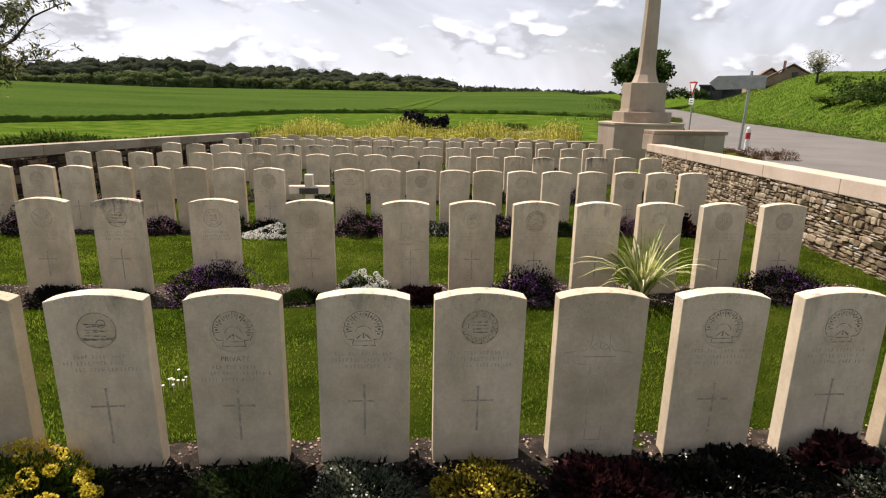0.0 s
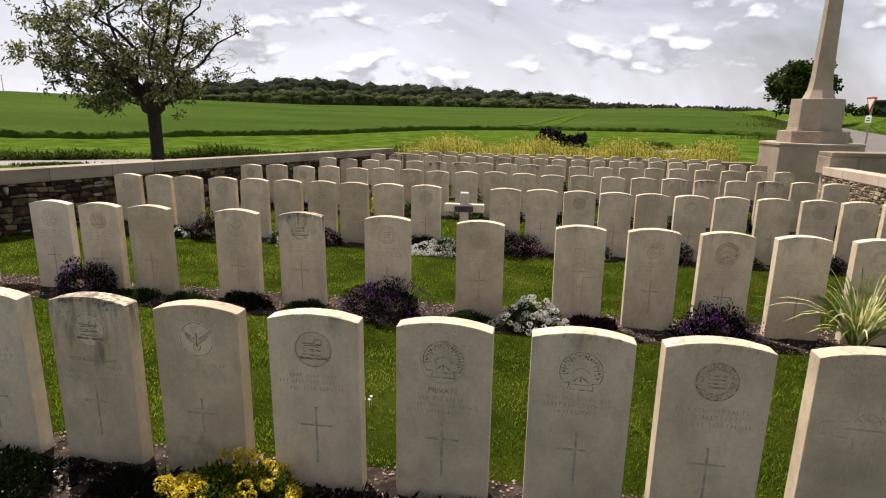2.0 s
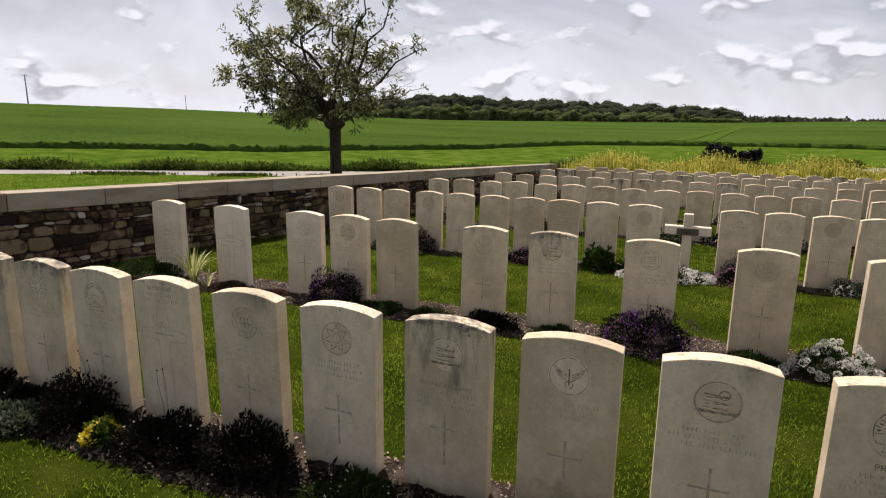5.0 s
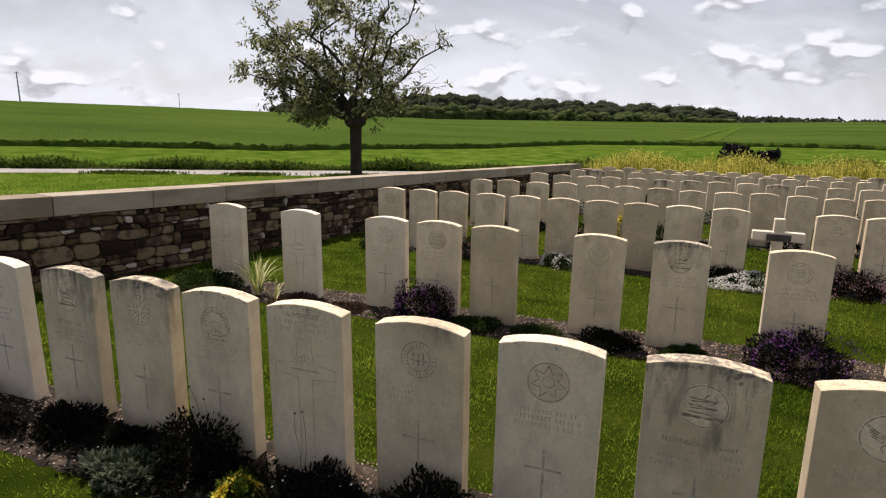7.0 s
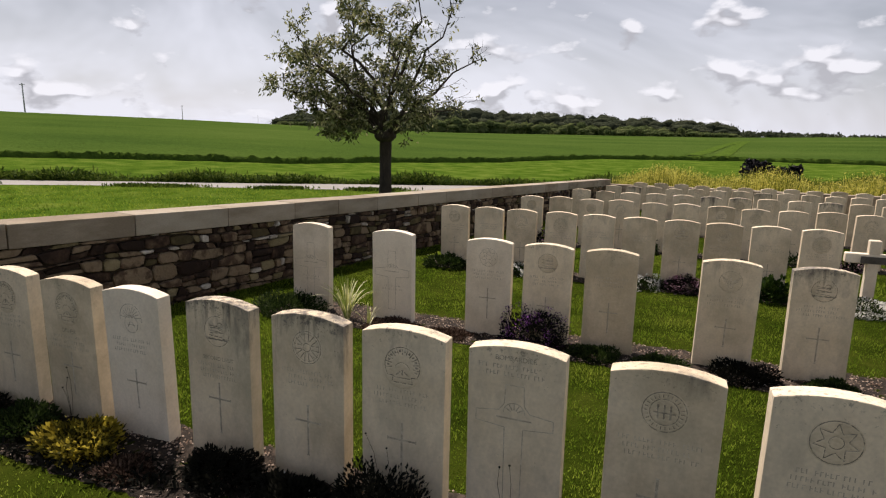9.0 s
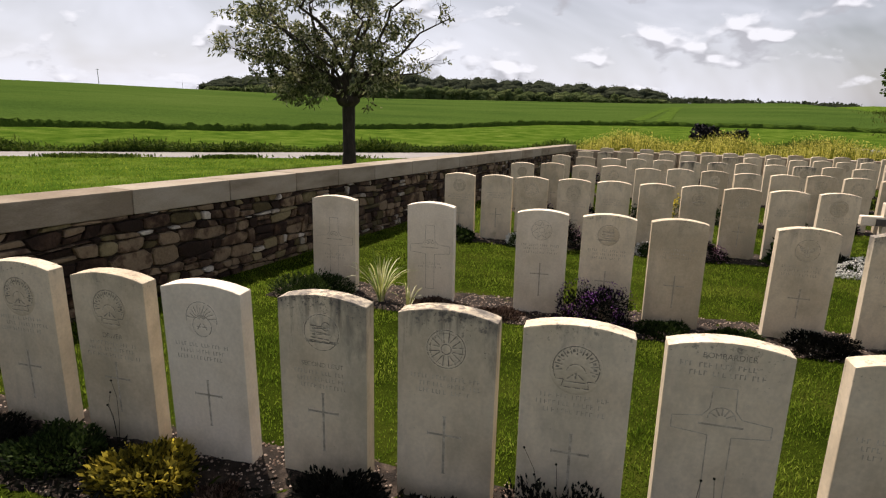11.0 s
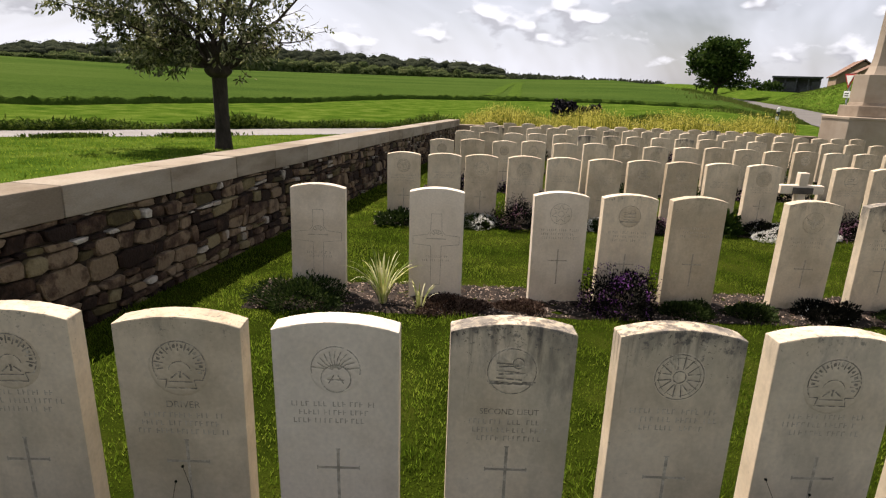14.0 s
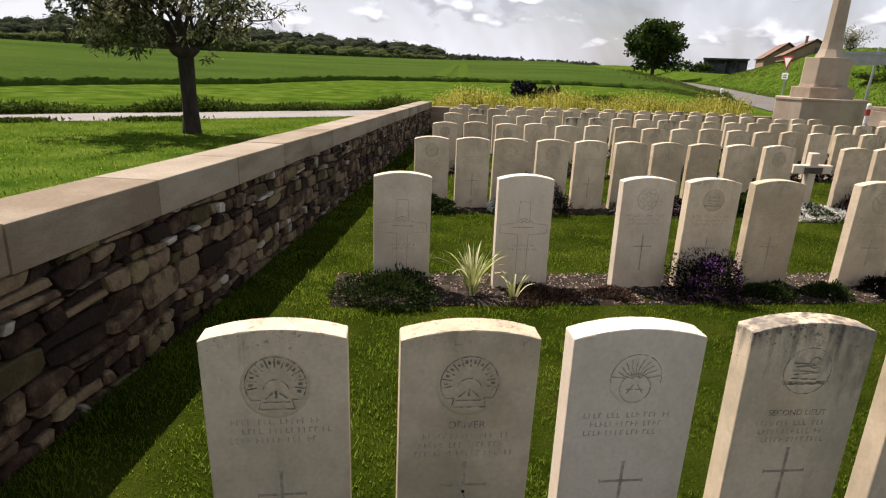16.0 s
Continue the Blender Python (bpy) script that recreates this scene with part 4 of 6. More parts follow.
for i, (left, kind, finish, word) in enumerate(ROW_A):
    lab = {"large": "limestone headstone carved with a large crest cross", "sun": "limestone headstone carved with a rising sun badge"}.get(kind, "limestone headstone carved with a round regimental badge")
    if finish == "stone_stained":
        lab = lab.replace("limestone", "lichen-stained limestone")
    if finish == "stone_brown":
        lab = lab.replace("limestone", "brown-stained limestone")
    if finish == "stone_clean":
        lab = lab.replace("limestone", "clean new white limestone")
    headstone(left, -0.058 - 0.004 * left - 0.003 * (i % 3), kind, finish, i, GA, dz=-0.015, word=word, deep=kind not in ("flame", "large"), label=lab, wide=min(0.388, 0.372 + 0.0019 * left))
ROW_B = [(0.415, "wide"), (1.252, "wide"), (2.121, "star"), (2.598, "crest"), (3.084, "bare"), (3.891, "wings"), (4.470, "crest"), (5.212, "scallop"),
         (5.979, "band"), (6.760, "wide"), (7.311, "flame"), (7.835, "sun"), (8.371, "bare"), (8.910, "sun"), (9.468, "band"), (10.01, "scallop")]
for i, (left, kind) in enumerate(ROW_B):
    headstone(left, 2.316, kind, "stone_stained" if i in (6,) else ("stone_clean" if i in (0, 1, 2) else "stone"), i + 1, "headstones of the second row", deep=i in (6, 11))
ROW_C = [0.855, 1.320, 1.745, 2.245, 2.700, 3.174, 3.645, 4.085, 4.555, 5.035, 6.055, 6.506, 6.965, 7.391, 7.828, 8.275, 8.727, 9.204, 9.694, 10.133, 10.569]
KINDS = ["scallop", "bare", "sun", "sun", "bare", "bare", "crest", "band", "bare", "sun", "crest", "star"]
for i, left in enumerate(ROW_C):
    headstone(left, 5.03, KINDS[i % 12], "stone", i, "headstones of the third row")
R = random.Random(4)
for row, (y, x0, x1, step, grp) in enumerate(((7.74, 1.31, 11.2, 0.4925, "fourth"), (10.46, 1.77, 11.6, 0.509, "fifth"), (13.26, 2.21, 12.1, 0.488, "sixth"), (15.85, 2.78, 12.1, 0.556, "seventh"))):
    x, i = x0, 0
    while x < x1:
        headstone(x + R.uniform(-.012, .012), y + R.uniform(-.01, .01), KINDS[(i * 5 + row * 3) % 12], "stone_stained" if R.random() < 0.12 else "stone", i, "headstones of the %s row" % grp, dz=R.uniform(-.015, .01))
        x += step
        i += 1

# small white cross marker in the third row
cm = thing("grave_marker_cross", 5.72, 5.10, hz(5.72, 5.1), "small white stone cross marker with a dark name plate", "grave cross")
bm = bmesh.new()
box(bm, 0.105, 0.09, 0.80, 0, 0, -0.05, 0.008)
part("upright", bm, M["stone_clean"], cm)
bm = bmesh.new()
box(bm, 0.51, 0.085, 0.105, 0, -0.004, 0.50, 0.008)
part("crossbar", bm, M["stone_clean"], cm)
bm = bmesh.new()
box(bm, 0.24, 0.014, 0.075, 0, -0.054, 0.505, 0.003)
part("name_plate", bm, M["bronze"], cm, "dark metal name plate")

# ---------------------------------------------------------------- fields, woods and distance
EYE0 = (4.0, -2.0)


def polar(az, r):
    a = np.radians(az)
    return EYE0[0] + r * np.sin(a), EYE0[1] + r * np.cos(a)


def crop_edge_r(az):
    return np.interp(az, [-110, -58, -36, -16, -6.5, 5, 21, 30], [40, 37.5, 35, 41, 49, 52, 50, 48])


def crop(name, az0, az1, label):
    """Standing young wheat: a raised sheet with a ragged edge, following the ground."""
    azs = np.linspace(az0, az1, 420)
    rr = np.concatenate([[0, 0.02, 0.3, 0.8], np.geomspace(1.6, 330, 46)])
    rng = np.random.default_rng(3)
    edge = crop_edge_r(azs) + 0.12 * np.sin(azs * 1.7) + rng.normal(0, 0.10, len(azs))
    V, F = [], []
    A, Rr = np.meshgrid(azs, rr)
    Rad = edge[None, :] + Rr
    X, Y = polar(A, Rad)
    tall = np.full_like(X, 0.32) + rng.normal(0, 0.02, X.shape)
    tall[0] = -0.05
    tall[1] += rng.normal(0, 0.06, X.shape[1])
    Z = height(X, Y) + tall
    n, c = X.shape
    I = np.arange(n * c).reshape(n, c)
    F = np.stack([I[:-1, :-1], I[:-1, 1:], I[1:, 1:], I[1:, :-1]], -1).reshape(-1, 4)
    clear = (X < road_mid(Y) - road_half(Y) - 3.0).ravel()      # the crop stops short of the road
    inside = clear[F].all(1)
    me = bpy.data.meshes.new(name)
    me.from_pydata(np.stack([X, Y, Z], -1).reshape(-1, 3).tolist(), [], F[inside].tolist())
    me.materials.append(M["field"])
    me.materials.append(M["crop_edge"])
    mi = np.zeros((n - 1, c - 1), np.int32)
    mi[0] = 1
    mi = mi.ravel()[inside]
    me.polygons.foreach_set("material_index", mi)
    return tagged(part(name, me, None, smooth=True), label, "crop field", kind="structure")


crop("wheat_field", -110, 30, "wide field of young green wheat rising to the skyline")

rng = np.random.default_rng(11)


def clumps(C, Rx, Rz, n, size, rng):
    """Leafy clumps: n faces spread over ellipsoids round centres C."""
    C = np.repeat(np.asarray(C, float), n, 0)
    rx = np.repeat(np.broadcast_to(Rx, (len(C) // n,)), n)[:, None]
    rz = np.repeat(np.broadcast_to(Rz, (len(C) // n,)), n)
    D = rng.normal(size=C.shape)
    D /= np.linalg.norm(D, axis=1, keepdims=True)
    rad = rng.uniform(0.55, 1.05, len(C))[:, None]
    P = C + D * rad * rx
    P[:, 2] = C[:, 2] + (D * rad)[:, 2] * rz
    dirs = rng.normal(0, 1.0, D.shape) * np.array([1, 1, 0.6])
    s = size * rng.uniform(0.6, 1.4, len(C))
    return leaves(P, dirs, s, s * 0.75, rng)


bm = bmesh.new()
bmesh.ops.create_icosphere(bm, subdivisions=2, radius=1.0)
ICO = np.array([v.co[:] for v in bm.verts])
ICO_F = np.array([[v.index for v in f.verts] for f in bm.faces])
bm.free()


def crowns(C, Rx, Rz):
    """Uneven leafy crowns: faces round centres C with lumps of several sizes."""
    n = len(C)
    ph = rng.uniform(0, 6.28, (n, 6))
    D = ICO[None]
    lump = 1 + 0.13 * np.sin(4 * D[..., 0] + ph[:, :1]) * np.sin(4 * D[..., 2] + ph[:, 1:2]) + 0.10 * np.sin(8 * D[..., 1] + ph[:, 2:3]) * np.sin(9 * D[..., 2] + ph[:, 3:4]) + rng.normal(0, 0.05, (n, len(ICO)))
    V = C[:, None] + D * lump[..., None] * np.stack([Rx, Rx, Rz], -1)[:, None]
    F = ICO_F[None] + (np.arange(n) * len(ICO))[:, None, None]
    return V.reshape(-1, 3), F.reshape(-1, 3)


def wood(name, rows, material, label):
    V, F, leaf, o = [], [], [], 0
    for r, lo, hi, n, w in rows:
        az = np.sort(rng.uniform(-36.5, 5.3, n))
        rr = r + rng.uniform(-9, 9, n)
        el = np.interp(az, [-36.5, -34, -30, -25, -21.5, -15, -6, 0, 4.8, 5.3], [1.5, 2.05, 2.2, 2.6, 2.8, 2.5, 2.25, 1.95, 1.65, 1.3])
        x, y = polar(az, rr)
        env = 1 + 0.05 * np.sin(az * 2.1) + 0.04 * np.sin(az * 5.3 + 1)
        top = 1.55 + rr * np.tan(np.radians(el)) * env * (hi + rng.uniform(-0.16, 0.03, n))
        g = height(x, y)
        hgt = np.maximum(top - g, 3.0)
        wide = w * rng.uniform(0.6, 1.25, n)
        for f, k in ((0.72, 0.29), (0.34, 0.36)):
            c = np.stack([x + rng.normal(0, 0.8, n), y, g + hgt * f], 1)
            v, q = crowns(c, wide * 0.92, hgt * k * 0.92)
            V.append(v)
            F.append(q + o)
            o += len(v)
            leaf.append(clumps(c, wide * 1.08, hgt * k * 1.08, 150, 0.75, rng))
    L = np.concatenate(leaf).reshape(-1, 3)
    me = bpy.data.meshes.new(name)
    me.from_pydata(np.concatenate(V + [L]).tolist(), [], np.concatenate(F).tolist() + (np.arange(len(L)).reshape(-1, 4) + o).tolist())
    return tagged(part(name, me, material, smooth=True), label, "wood", kind="stuff")


wood("distant_wood", ((322, 0.6, 0.85, 130, 4.4), (345, 0.75, 1.0, 150, 5.0), (370, 0.85, 1.06, 150, 5.4)), M["wood_far"], "dark green wood along the skyline beyond the fields")
wood("wood_edge", ((298, 0.4, 0.60, 120, 2.6), (306, 0.4, 0.70, 100, 3.0)), M["wood_edge"], "paler green young trees along the edge of the wood")

# thin hedges on the far ridge
az = rng.uniform(5.3, 20, 190)
rr = rng.uniform(520, 640, 190)
x, y = polar(az, rr)
zt = 1.55 + rr * np.tan(np.radians(np.interp(az, [5, 9, 15, 20], [1.12, 1.0, 0.86, 0.72])))
tagged(part("far_hedge", quads("far_hedge", clumps(np.stack([x, y, zt - 2.2], 1), 6.0, 2.6, 20, 2.6, rng)), M["wood_far"]), "dark hedge line on the far ridge", "hedge", kind="stuff")

# tramlines left by a tractor in the crop
for a0, a1, r0, r1 in ((1.7, 5.9, 53, 118), (4.0, 6.4, 52, 122)):
    mids = []
    for k in range(30):
        q = k / 29
        px, py = polar(a0 + (a1 - a0) * q ** 0.6, r0 + (r1 - r0) * q)
        mids.append((float(px), float(py)))
    ribbon("tramline", mids, 0.62, M["crop_edge"], "dark tractor tramline through the young wheat", lift=0.36, cross=3)

# weeds beyond the track and tufts on its near side
n = 70000
x = rng.uniform(-62, 14, n)
off = np.abs(rng.normal(0, 0.75, n))
y = track_near(x) + 2.85 + off
tall = (0.20 + 0.42 * rng.random(n)) * (0.55 + 0.45 * np.sin(x * 1.3) * np.sin(x * 0.37 + 1)) + 0.10
P = np.stack([x, y, height(x, y) - 0.02], 1)
D = np.stack([rng.normal(0, 1.0, n), rng.normal(0, 1.0, n), np.abs(rng.normal(0, 0.8, n))], 1)
P[:, 2] += rng.random(n) * tall * 0.6
V = [leaves(P, D, tall * 0.55, 0.05, rng)]
cx = np.array([-13.0, -12.4, -11.7, -9.0, -8.7, -6.3, -5.6, -17.5])
for c in cx:
    m = 260
    X = c + rng.normal(0, 0.32, m)
    Y = track_near(X) - 0.35 + rng.normal(0, 0.22, m)
    V.append(leaves(np.stack([X, Y, height(X, Y)], 1), np.stack([rng.normal(0, .8, m), rng.normal(0, .8, m), np.ones(m)], 1), 0.15, 0.06, rng))
tagged(part("verge_weeds", quads("verge_weeds", np.concatenate(V)), M["weed"]), "dark green weeds along the farm track", "weeds", kind="stuff")

# rough grass on the meadow by the track and on the roadside bank
n = 60000
x = rng.uniform(-15, 1.8, n)
y = rng.uniform(-2, 20, n)
ok = (x < wall_x(y) - 0.55) & (y < track_near(x) - 0.1)
x, y = x[ok], y[ok]
P = np.stack([x, y, height(x, y) - 0.01], 1)
D = np.stack([rng.normal(0, 0.5, len(x)), rng.normal(0, 0.5, len(x)), np.ones(len(x))], 1)
tagged(part("meadow_grass", quads("meadow_grass", leaves(P, D, rng.uniform(0.04, 0.085, len(x)), 0.014, rng)), M["blade"]), "short green grass by the track", "grass", kind="stuff")
n = 34000
y = rng.uniform(5, 95, n)
x = road_mid(y) + road_half(y) + 0.4 + np.abs(rng.normal(0, 9, n))
P = np.stack([x, y, height(x, y) - 0.03], 1)
D = np.stack([rng.normal(0, 0.5, n), rng.normal(0, 0.5, n), np.ones(n)], 1)
tagged(part("bank_grass", quads("bank_grass", leaves(P, D, rng.uniform(0.06, 0.20, n), 0.08, rng)), M["bank"]), "rough grass on the roadside bank", "grass", kind="stuff")

# tall rough grass on the near verge of the road
n = 45000
y = rng.uniform(40, 92, n)
x = road_mid(y) - road_half(y) - 0.5 - np.abs(rng.normal(0, 2.6, n))
tall = (0.45 + 0.5 * rng.random(n)) * (0.75 + 0.25 * np.sin(y * 0.6) * np.sin(x * 0.5 + 1)) * (0.3 + 0.7 * smooth(40, 52, y))
P = np.stack([x, y, height(x, y) - 0.03], 1)
D = np.stack([rng.normal(0, 0.35, n), rng.normal(0, 0.35, n), np.ones(n)], 1)
tagged(part("verge_grass", quads("verge_grass", leaves(P, D, tall, 0.10, rng)), M["bank"]), "tall rough green grass on the road verge", "grass", kind="stuff")


def shrub_on_bank(az, r, w, h, mat_name, label):
    a = radians(az)
    x, y = 6.93 + r * math.sin(a), -2.3 + r * math.cos(a)
    t = thing("bank_shrub", x, y, hz(x, y), label, "shrub", "shrubs on the bank")
    c = np.stack([rng.normal(0, w * 0.3, 14), rng.normal(0, w * 0.3, 14), h * 0.35 + rng.uniform(-.1, .35, 14) * h], 1)
    part("foliage", quads("foliage", clumps(c, w * 0.26, h * 0.3, 90, 0.22, rng)), M[mat_name], t)


for a, r, w, h, mn in ((39.0, 64, 4.6, 1.5, "leaf_dark"), (40.8, 62, 4.6, 1.7, "leaf_dark"), (37.2, 66, 3.0, 0.8, "weed"), (39.9, 60, 3.0, 0.9, "leaf_dark")):
    shrub_on_bank(a, r, w, h, mn, "dark green shrub on the grassy bank" if mn == "leaf_dark" else "low bright green shrub on the grassy bank")

# utility poles on the skyline
for a, r, e0, e1 in ((-56.25, 215, 0.9, 3.49), (-44.8, 390, 0.7, 2.30), (-38.4, 780, 0.7, 1.64)):
    x, y = 3.58 + r * math.sin(radians(a)), -2.1 + r * math.cos(radians(a))
    z0, z1 = 1.58 + r * math.tan(radians(e0)), 1.58 + r * math.tan(radians(e1))
    z0 = min(z0, hz(x, y) - 0.1)
    t = thing("utility_pole", x, y, z0, "slim grey utility pole on the skyline", "pole", "utility poles")
    bm = bmesh.new()
    tube(bm, [(0, 0, 0), (0, 0, z1 - z0)], [0.22, 0.15], 8)
    part("pole", bm, M["zinc"], t)
    bm = bmesh.new()
    box(bm, 2.2, 0.16, 0.16, 0, 0, z1 - z0 - 0.5)
    part("crossarm", bm, M["zinc"], t)

# ---------------------------------------------------------------- trees


def limb(bm, p0, p1, r0, r1, rng, n=6, wob=0.08, sag=0.0):
    """A wandering tapered limb; returns its points."""
    p0, p1 = Vector(p0), Vector(p1)
    L = (p1 - p0).length
    pts = []
    o = Vector((0, 0, 0))
    for k in range(n + 1):
        t = k / n
        if 0 < k < n:
            o = o * 0.6 + Vector((rng.gauss(0, 1), rng.gauss(0, 1), rng.gauss(0, 0.7))) * wob * L
        pts.append(p0.lerp(p1, t) + (o if 0 < k < n else Vector((0, 0, 0))) + Vector((0, 0, sag * L * 4 * t * (1 - t))))
    tube(bm, pts, [r0 + (r1 - r0) * (k / n) ** 0.8 for k in range(n + 1)], 6 if r0 > 0.02 else 4)
    return pts


def orchard_tree(x, y):
    g = random.Random(21)
    z = hz(x, y) + 0.12
    t = thing("tree", x, y, z, "broad young tree with thin spring leaves and dark trunk", "tree")
    fork = 1.60 - z
    bm = bmesh.new()
    tube(bm, [(0, 0, -0.3), (0, 0, 0.0), (0.01, 0, 0.35), (0.0, 0.01, 0.8), (0.01, 0, fork - 0.16), (0.0, 0, fork)], [0.25, 0.205, 0.175, 0.168, 0.175, 0.20], 12)
    part("trunk", bm, M["bark"], t, smooth=True)
    bm = bmesh.new()
    bmesh.ops.create_icosphere(bm, subdivisions=3, radius=0.31)
    for v in bm.verts:
        v.co = Vector((v.co.x, v.co.y, v.co.z * 0.62 + fork)) * 1.0 + Vector(noise.noise_vector(v.co * 6)) * 0.035
    part("pollard_knob", bm, M["bark"], t, smooth=True)
    tips = []
    ends = [(2.75, 0.2, 2.05, .065), (2.0, -0.4, 3.6, .065), (0.7, 0.5, 3.9, .07), (-0.5, -0.6, 4.0, .07), (-1.7, 0.5, 3.8, .07), (-2.7, -0.2, 3.2, .065), (-3.5, 0.4, 2.3, .055),
            (-2.4, 0.9, 1.3, .05), (0.3, -1.7, 3.2, .05), (-0.8, 2.0, 3.0, .05), (1.1, 1.6, 2.3, .05), (-1.4, -1.9, 2.2, .05), (-1.9, -0.9, 0.75, .035), (-2.6, 0.3, 0.7, .035), (-3.2, -0.3, 1.7, .04), (2.2, 0.6, 1.0, .035), (1.5, -1.1, 1.2, .035), (-3.0, -0.9, 1.3, .04)]
    for ex, ey, ez, r in ends:
        bm = bmesh.new()
        main = limb(bm, (ex * 0.03, ey * 0.03, fork + 0.02), (ex, ey, fork + ez), r * 1.08, 0.010, g, 8, 0.05, 0.05 if ex > 0 else 0.02)
        L = Vector((ex, ey, ez)).length
        out = Vector((ex, ey, ez)).normalized()
        for k in range(2, 9):
            for rep in range(2):
                base = main[k - 1].lerp(main[k], g.random())
                d = (out * g.uniform(0.2, 0.9) + Vector((g.gauss(0, 0.75), g.gauss(0, 0.75), g.gauss(0.12, 0.6)))).normalized()
                sl = g.uniform(0.4, 1.0) * (0.9 if k < 7 else 0.55)
                sub = limb(bm, base, base + d * sl, 0.014 if k < 6 else 0.009, 0.004, g, 4, 0.09)
                for q in range(4):
                    b2 = sub[1 + q % 4].copy()
                    d2 = (d * 0.5 + Vector((g.gauss(0, 0.8), g.gauss(0, 0.8), g.gauss(0, 0.6)))).normalized()
                    tw = limb(bm, b2, b2 + d2 * g.uniform(0.15, 0.42), 0.005, 0.002, g, 2, 0.1)
                    tips += [(p, d2) for p in tw[1:]]
                tips += [(p, d) for p in sub[2:]]
        part("limb", bm, M["bark"], t)
    nr = np.random.default_rng(5)
    P = np.array([p[:] for p, d in tips])
    D = np.array([d[:] for p, d in tips])
    full = np.clip((2.0 - P[:, 0]) / 1.2, 0.22, 1.0)          # the crown thins out on its windward side
    keep = (nr.random(len(P)) < 0.74 * full) & ((np.hypot(P[:, 0], P[:, 1]) > 0.7) | (P[:, 2] > fork + 0.9))
    P, D = P[keep], D[keep]
    rep = 9
    P2 = np.repeat(P, rep, 0) + nr.normal(0, 0.055, (len(P) * rep, 3))
    D2 = np.repeat(D, rep, 0) * 0.5 + nr.normal(0, 0.7, P2.shape) + np.array([0, 0, -0.55])
    part("leaves", quads("leaves", leaves(P2, D2, nr.uniform(0.09, 0.18, len(P2)), 0.050, nr)), M["leaf"], t)
    return t


orchard_tree(-3.92, 12.9)


def round_tree(x, y, z, top, wide, name_label, leafmat, n=200, per=46, size=0.55, name="tree"):
    """A full-crowned tree with a short trunk."""
    g = random.Random(int(x))
    nr = np.random.default_rng(int(x) + 3)
    t = thing(name, x, y, z, name_label, "tree")
    h = top - z
    bm = bmesh.new()
    tube(bm, [(0, 0, -0.5), (0, 0, h * 0.15), (0.1, 0, h * 0.4)], [0.42, 0.34, 0.25], 8)
    for k in range(7):
        a = 2 * math.pi * k / 7
        limb(bm, (0.05, 0, h * 0.22), (wide * 0.33 * math.cos(a), wide * 0.33 * math.sin(a), h * g.uniform(0.45, 0.8)), 0.16, 0.04, g, 5)
    part("trunk", bm, M["bark"], t)
    D = nr.normal(size=(n, 3))
    D /= np.linalg.norm(D, axis=1, keepdims=True)
    rad = nr.uniform(0.25, 1.0, n) ** 0.5
    lump = 1 + 0.16 * np.sin(D[:, 0] * 5 + 1) * np.cos(D[:, 2] * 4) + nr.normal(0, 0.06, n)
    C = D * (rad * lump)[:, None] * np.array([wide * 0.42, wide * 0.42, h * 0.36])
    C[:, 2] += h * 0.60
    C[:, 2] = np.maximum(C[:, 2], h * 0.22)
    part("crown", quads("crown", clumps(C, wide * 0.095, h * 0.075, per, size, nr)), M[leafmat], t)
    return t


round_tree(50.6, 105.0, hz(50.6, 105) - 0.2, 11.3, 11.2, "dense round dark green tree beside the road", "leaf_dark")

# small blossoming tree on the bank: mostly bare twigs
bx, by = 6.93 + 78 * math.sin(radians(35.7)), -2.3 + 78 * math.cos(radians(35.7))
bt = thing("tree", bx, by, hz(bx, by), "thin pale tree in early blossom on the bank", "tree")
g = random.Random(8)
bm = bmesh.new()
top_h = 1.6 + 78 * math.tan(radians(4.2)) - hz(bx, by)
tips = []
tube(bm, [(0, 0, -0.3), (0, 0, top_h * 0.3)], [0.14, 0.11], 7)
for k in range(16):
    a = g.uniform(0, 6.28)
    s = limb(bm, (0, 0, top_h * 0.28), (1.7 * math.cos(a) * g.uniform(.3, 1), 1.7 * math.sin(a) * g.uniform(.3, 1), top_h * g.uniform(0.55, 1.0)), 0.05, 0.015, g, 5)
    for p in s[2:]:
        for q in range(3):
            e = p + Vector((g.gauss(0, .35), g.gauss(0, .35), g.gauss(.15, .3)))
            limb(bm, p, e, 0.018, 0.008, g, 2)
            tips.append(e)
part("branches", bm, M["bark"], bt)
P = np.repeat(np.array([p[:] for p in tips]), 8, 0) + rng.normal(0, 0.13, (len(tips) * 8, 3))
part("blossom", quads("blossom", leaves(P, rng.normal(size=P.shape), 0.15, 0.12, rng)), M["blossom"], bt)

# ---------------------------------------------------------------- houses and shelter


